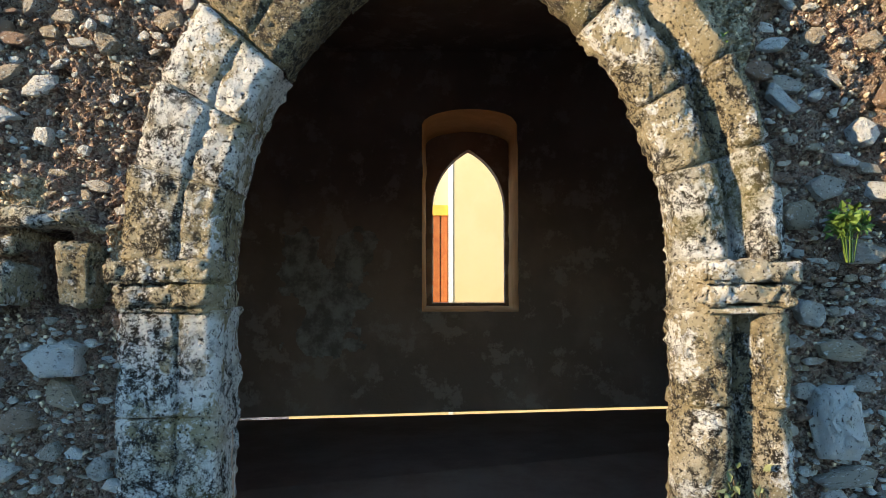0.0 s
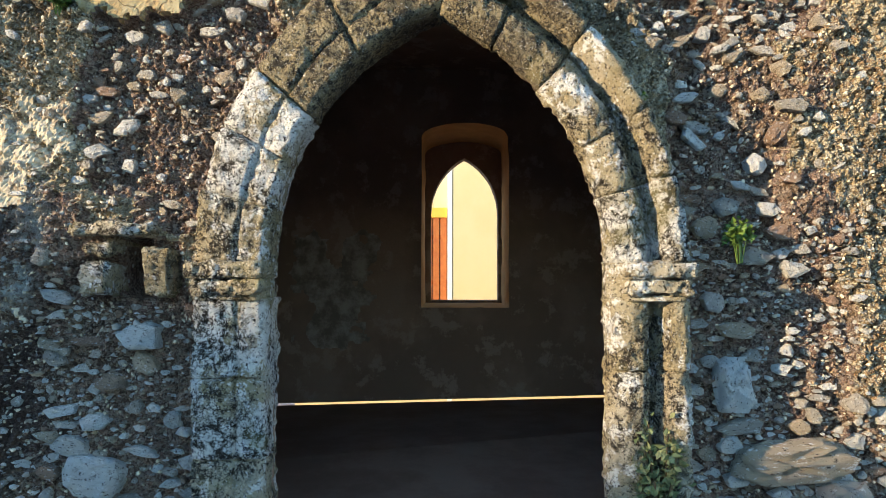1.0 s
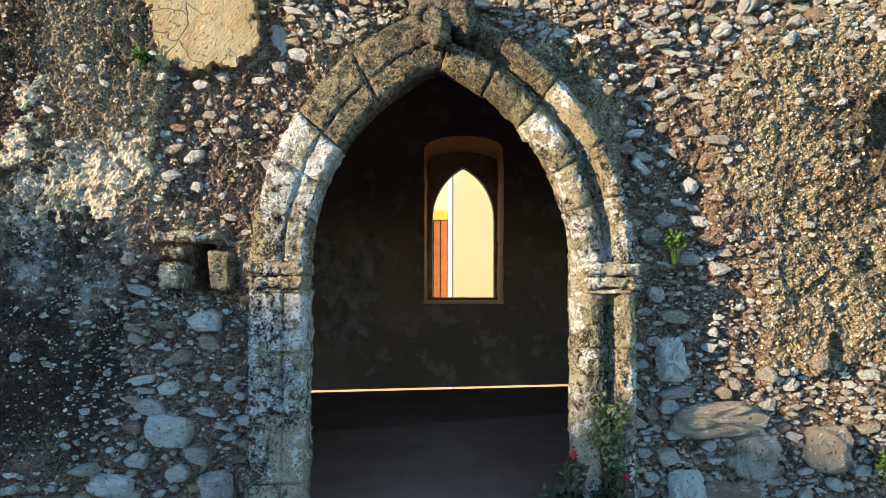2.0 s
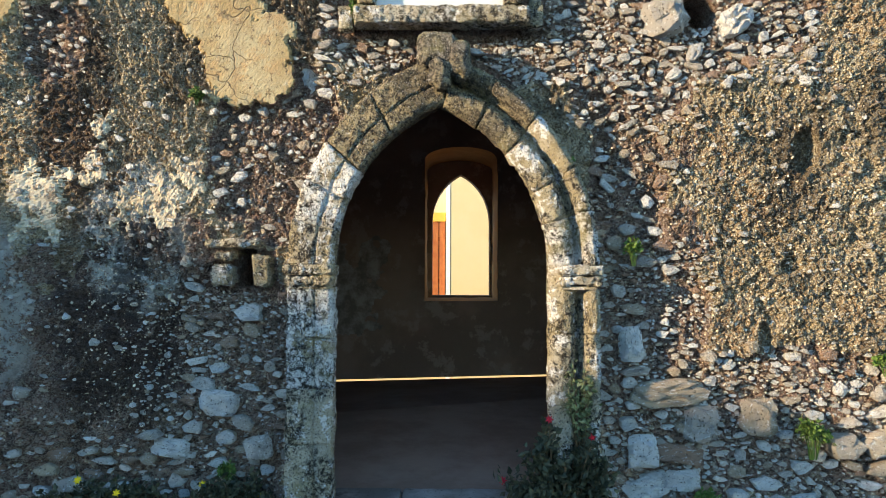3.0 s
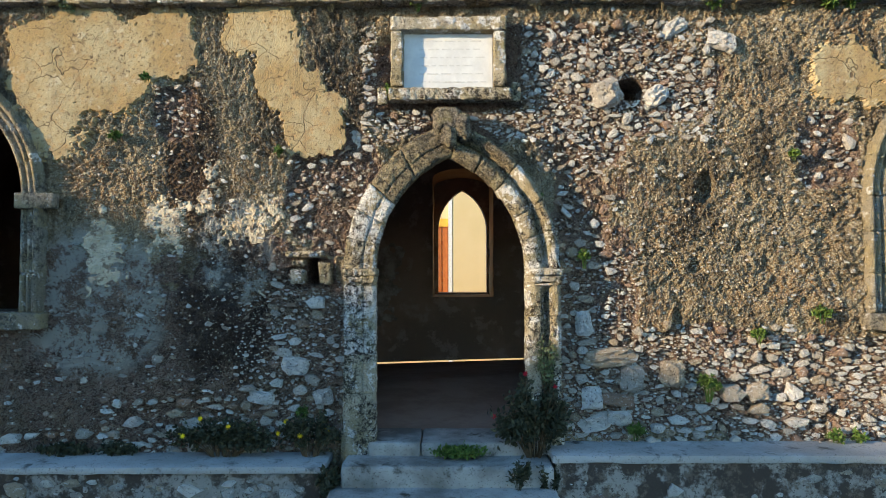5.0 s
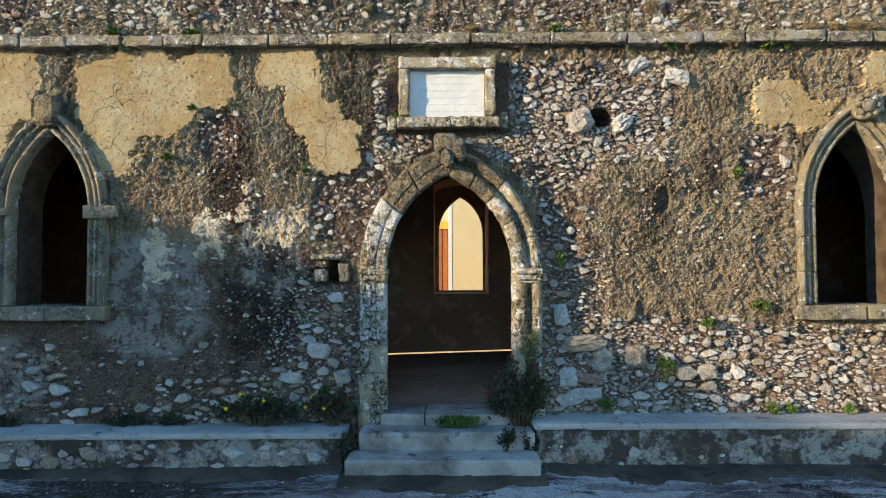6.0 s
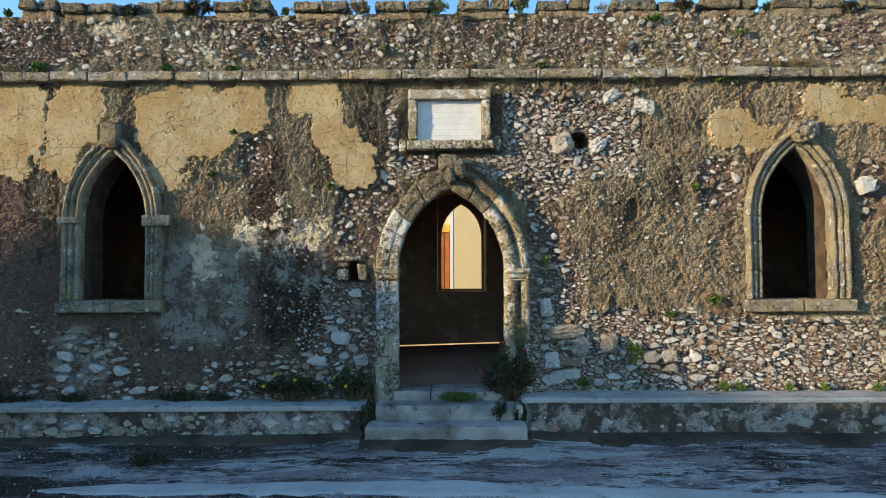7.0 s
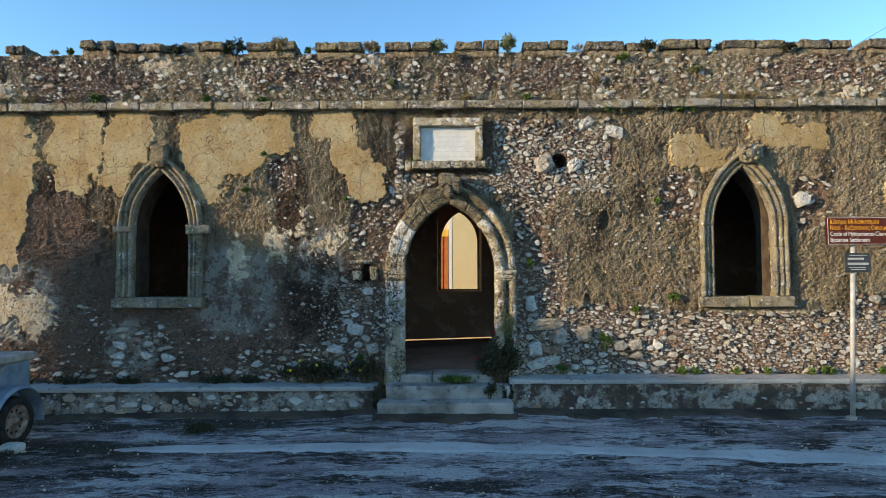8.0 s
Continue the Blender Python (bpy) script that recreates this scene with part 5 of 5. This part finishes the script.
# overhead cable beyond the parapet
cab = bmesh.new()
d = Vector((6.0, 3.0, 3.4))
bmesh.ops.create_cone(cab, cap_ends=True, segments=8, radius1=0.0035, radius2=0.0035, depth=d.length, matrix=Matrix.Translation(Vector((5.75, 0.9, 5.2)) + d / 2) @ d.to_track_quat("Z", "Y").to_matrix().to_4x4())
cable = part("overhead_cable", cab, M_CABLE)
tagged(cable, "thin dark red cable rising from the parapet", "cable")

# dressed pieces round the beam socket
for b, sd in (((-1.45, -1.125, -0.07, 0.1, 2.135, 2.19), 520), ((-1.41, -1.285, -0.05, 0.1, 2.05, 2.118), 521), ((-1.42, -1.29, -0.055, 0.1, 1.9, 2.03), 522), ((-1.165, -1.05, -0.06, 0.1, 1.9, 2.09), 523)):
    part("socket_stone", rough_box("socket_stone", *b, 0.011, 0.035, 0.018, sd, 13), M_DRESSED, facade)

# ---- rubble: stones picked apart near the door, the rest joined ----
rs = np.random.RandomState(77)


def stone_shape(n=8):
    """A field stone lying in a wall: flat broken front, about one unit wide."""
    ang = np.linspace(0, 2 * math.pi, n, endpoint=False) + rs.uniform(-0.25, 0.25, n)
    rad = 0.5 * rs.uniform(0.62, 1.15, n)
    rows = []
    for sc, y in ((0.95, 0.35), (1.0, -0.1), (0.9, -0.3), (0.5, -0.34)):
        rows.append(np.stack([np.cos(ang) * rad * sc, y + rs.uniform(-0.05, 0.05, n), np.sin(ang) * rad * sc], 1))
    tilt = rs.uniform(-0.25, 0.25, 2)
    v = np.concatenate([*rows, [[rs.uniform(-0.1, 0.1), -0.38, rs.uniform(-0.1, 0.1)]]])
    v[:, 1] += tilt[0] * v[:, 0] + tilt[1] * v[:, 2]
    f = []
    for r in range(3):
        for k in range(n):
            p, q = r * n + k, r * n + (k + 1) % n
            f += [(p, q, q + n), (p, q + n, p + n)]
    f += [(3 * n + k, 3 * n + (k + 1) % n, 4 * n) for k in range(n)]
    return v, np.array(f)


POOL = [stone_shape(6 + i % 4) for i in range(26)]


def boulder(n=14):
    """A larger, rounder field stone."""
    ang = np.linspace(0, 2 * math.pi, n, endpoint=False)
    k = rs.uniform(0, 50)
    rows = []
    for sc, y in ((0.9, 0.35), (1.0, 0.05), (0.98, -0.12), (0.86, -0.24), (0.6, -0.32), (0.28, -0.35)):
        rows.append(np.stack([np.sign(np.cos(ang)) * np.abs(np.cos(ang)) ** 0.5 * 0.5 * sc, np.full(n, y), np.sign(np.sin(ang)) * np.abs(np.sin(ang)) ** 0.5 * 0.5 * sc], 1))
    v = np.concatenate([*rows, [[0, -0.36, 0]]])
    for c in range(3):
        v[:, c] += (fbm(v[:, 0] + k, v[:, 1], v[:, 2] + c * 9, 5.5, 3, 0.8, c) - 0.5) * (0.5, 0.55, 0.5)[c]
    f = []
    for r in range(5):
        for i in range(n):
            p, q = r * n + i, r * n + (i + 1) % n
            f += [(p, q, q + n), (p, q + n, p + n)]
    f += [(5 * n + i, 5 * n + (i + 1) % n, 6 * n) for i in range(n)]
    return np_mesh("stone", v, np.array(f), False, (M_STONE,))


BOULDERS = [boulder() for i in range(8)]
POOL_MESH = [np_mesh("stone", v, f, False, (M_STONE,)) for v, f in POOL]


def clear(x, z, m):
    """Whether a stone of half size m there keeps off the openings and dressed stones."""
    for cx, a, z0, zs, ratio in OPENINGS:
        if within(np.array(x), np.array(z), cx, a + (0.25 if a > 0.6 else 0.22) + m * 0.6, z0 - 0.16 - m, zs, ratio):
            return False
    if abs(x + 0.015) < 0.945 + m * 0.5 and 1.86 - m < z < 2.06 + m:
        return False
    if -0.66 - m < x < 0.6 + m and 3.46 - m < z < 4.24 + m:
        return False
    if abs(z - 4.41) < 0.08 + m * 0.8 or z > 5.2 or -1.46 - m < x < -1.04 + m and 1.88 - m < z < 2.2 + m or abs(x + 0.03) < 0.2 and 3.1 < z < 3.45:
        return False
    return (x - 1.57) ** 2 + (z - 3.615) ** 2 > (0.1 + m) ** 2


placed, bins = [], {}


def try_stone(x, z, w, h, y, gap=0.88):
    r = max(w, h)
    ix, iz = int(x / 0.2), int(z / 0.2)
    for dx in (-1, 0, 1):
        for dz in (-1, 0, 1):
            for (ox, oz, ow, oh) in bins.get((ix + dx, iz + dz), ()):
                if abs(x - ox) < (w + ow) * gap and abs(z - oz) < (h + oh) * gap and ((x - ox) / (w + ow)) ** 2 + ((z - oz) / (h + oh)) ** 2 < gap * gap:
                    return False
    bins.setdefault((ix, iz), []).append((x, z, w, h))
    placed.append((x, z, w, h, y))
    return True


# the large stones that mark the wall: x, z, half width, half height
LARGE_UP = [(1.35, 3.58, 0.13, 0.11), (1.78, 3.55, 0.1, 0.08), (1.47, 3.48, 0.1, 0.06), (2.35, 4.02, 0.13, 0.08), (1.95, 4.15, 0.12, 0.06), (-0.86, 3.2, 0.05, 0.13), (5.0, 3.05, 0.12, 0.13)]
LARGE_SUN = [(1.35, 1.26, 0.21, 0.08), (1.56, 1.08, 0.1, 0.1), (1.11, 1.07, 0.07, 0.055), (1.2, 0.9, 0.09, 0.09), (1.43, 0.89, 0.13, 0.055), (1.23, 0.685, 0.13, 0.075), (1.44, 0.745, 0.1, 0.055),
             (1.755, 0.65, 0.07, 0.055), (2.41, 0.96, 0.12, 0.1), (2.63, 0.97, 0.12, 0.08), (1.9, 1.13, 0.1, 0.1), (1.95, 0.71, 0.1, 0.045), (2.64, 1.15, 0.105, 0.045), (2.86, 1.13, 0.1, 0.05),
             (2.93, 0.97, 0.08, 0.08), (2.63, 0.82, 0.1, 0.05), (2.56, 0.71, 0.08, 0.04), (2.95, 0.71, 0.105, 0.05), (1.14, 1.55, 0.07, 0.1), (1.16, 1.77, 0.09, 0.04), (1.17, 1.39, 0.11, 0.04)]
LARGE_SHADE = [(-2.26, 0.68, 0.11, 0.055), (-2.43, 0.776, 0.09, 0.04), (-1.68, 0.91, 0.11, 0.05), (-1.79, 0.99, 0.09, 0.04), (-1.38, 0.81, 0.08, 0.04), (-1.23, 1.07, 0.08, 0.05), (-1.13, 0.915, 0.08, 0.07),
               (-1.49, 1.3, 0.09, 0.04), (-1.38, 1.19, 0.11, 0.07), (-2.58, 1.25, 0.06, 0.04), (-1.19, 1.74, 0.09, 0.055), (-4.55, 1.05, 0.1, 0.05), (-4.75, 1.2, 0.12, 0.05)]
for x, z, w, h in LARGE_UP + LARGE_SUN + LARGE_SHADE:
    try_stone(x, z, w, h, 0.0)
for ax, az, rx, rz, cover, lo, hi in RUBBLE + ON_COAT:
    area = 4 * rx * rz * cover
    sizes, total = [], 0.0
    while total < area * 0.85:
        s = lo + (hi - lo) * rs.uniform(0, 1) ** 2.4
        sizes.append(s)
        total += 2.4 * s * s
    for s in sorted(sizes, reverse=True):
        for attempt in range(7):
            x, z = ax + rs.uniform(-rx, rx), az + rs.uniform(-rz, rz)
            w, h = s * rs.uniform(0.75, 1.5), s * rs.uniform(0.35, 0.9)
            if z - h < 0.5 and x > 0 or not (X0 + 0.2 < x < X1 - 0.2) or not clear(x, z, max(w, h)):
                continue
            if try_stone(x, z, w, h, 0.0):
                break
# strays all over the coat
for k in range(700):
    x, z = rs.uniform(X0 + 0.2, X1 - 0.2), rs.uniform(0.5, 5.1)
    s = rs.uniform(0.008, 0.022)
    if clear(x, z, s):
        try_stone(x, z, s * rs.uniform(0.9, 1.5), s, 0.0)
P = np.array(placed)
rel, kd = facade_relief(P[:, 0], P[:, 1])
okay = kd != 1
P, rel = P[okay], rel[okay]


def stone_matrix(x, y, z, w, h):
    d = min(w, h) * 1.9
    turn = rs.normal(0, 0.36 if z > 2.4 else 0.14)
    return Matrix.Translation((x, y, z)) @ Matrix.Rotation(turn, 4, "Y") @ Matrix.Diagonal((2.1 * w, d, 2.1 * h, 1))


order = np.argsort(-(P[:, 2] * P[:, 3]) * ((P[:, 0] > -1.9) & (P[:, 0] < 2.4) & (P[:, 1] < 4.3)))
singles = set(order[:290].tolist())
jv, jf, off = [], [], 0


def join_stone(m):
    global off
    v, f = POOL[rs.randint(len(POOL))]
    m = np.array(m)
    jv.append(v @ m[:3, :3].T + m[:3, 3])
    jf.append(f + off)
    off += len(v)


for i, (x, z, w, h, y) in enumerate(P):
    m = stone_matrix(x, -rel[i] - 0.3 * min(w, h), z, w, h)
    if i in singles:
        ob = part("stone", BOULDERS[rs.randint(8)] if w * h > 0.0055 else POOL_MESH[rs.randint(len(POOL))], None, facade)
        ob.matrix_world = m
    else:
        join_stone(m)
wall_stones = np_mesh("rubble", np.concatenate(jv), np.concatenate(jf), False, (M_STONES,))
# grit standing out of the coat
jv, jf, off = [], [], 0
GRIT = []
for k in range(12):
    an = np.linspace(0, 2 * math.pi, 5, endpoint=False) + rs.uniform(-0.4, 0.4, 5)
    ra = 0.5 * rs.uniform(0.6, 1.1, 5)
    v = np.concatenate([np.stack([np.cos(an) * ra * sc, np.full(5, yy), np.sin(an) * ra * sc], 1) for sc, yy in ((1.0, 0.35), (0.9, -0.25))] + [[[rs.uniform(-0.15, 0.15), -0.45, rs.uniform(-0.15, 0.15)]]])
    f = [t for i in range(5) for t in ((i, (i + 1) % 5, 5 + (i + 1) % 5), (i, 5 + (i + 1) % 5, 5 + i), (5 + i, 5 + (i + 1) % 5, 10))]
    GRIT.append((v, np.array(f)))
gxz = np.stack([rs.uniform(X0 + 0.1, X1 - 0.1, 26000), rs.uniform(0.45, 5.17, 26000)], 1)
gxz[::2] = np.stack([rs.uniform(-2.2, 2.6, 13000), rs.uniform(0.55, 4.2, 13000)], 1)
gs = 0.0035 + 0.0075 * rs.uniform(0, 1, 26000) ** 1.6
grel, gkind = facade_relief(gxz[:, 0], gxz[:, 1])
for (x, z), s, r0, kk in zip(gxz, gs, grel, gkind):
    if kk != 1 and r0 > -0.08 and clear(x, z, s):
        v, f = GRIT[rs.randint(12)]
        t = rs.uniform(0, 6.28)
        c, d = math.cos(t), math.sin(t)
        px, pz = v[:, 0] * 2.2 * s, v[:, 2] * 1.6 * s
        jv.append(np.stack([x + c * px - d * pz, -r0 + v[:, 1] * 1.6 * s, z + d * px + c * pz], 1))
        jf.append(f + off)
        off += len(v)
grit = part("grit", np_mesh("grit", np.concatenate(jv), np.concatenate(jf), False, (M_GRIT,)), None, facade)
tagged(grit, "coarse grit standing out of the old coat", kind="stuff")
rubble = part("rubble", wall_stones, None, facade)
tagged(rubble, "small field stones showing through the coat", kind="stuff")

# stones in the ledge faces
jv, jf, off = [], [], 0
bins.clear()
placed.clear()
for k in range(420):
    s = 0.02 + 0.09 * rs.uniform() ** 2
    x = rs.uniform(X0 + 0.1, -1.15) if k % 3 else rs.uniform(0.9, X1 - 0.1)
    if x > 0 and rs.uniform() < 0.75:
        continue
    w, h = s * rs.uniform(0.8, 1.4), s * rs.uniform(0.45, 0.8)
    z = rs.uniform(0.03 + h, 0.36 - h) if x < 0 else rs.uniform(0.1 + h, 0.44 - h)
    if try_stone(x, z, w, h, 0.0, 0.95):
        join_stone(stone_matrix(x, (-0.362 if x < 0 else -0.385) + 0.12 * min(w, h), z, w, h))
rubble2 = part("rubble", np_mesh("rubble", np.concatenate(jv), np.concatenate(jf), False, (M_STONES,)), None, ledge_l)
tagged(rubble2, "field stones set in the ledge faces", kind="stuff")
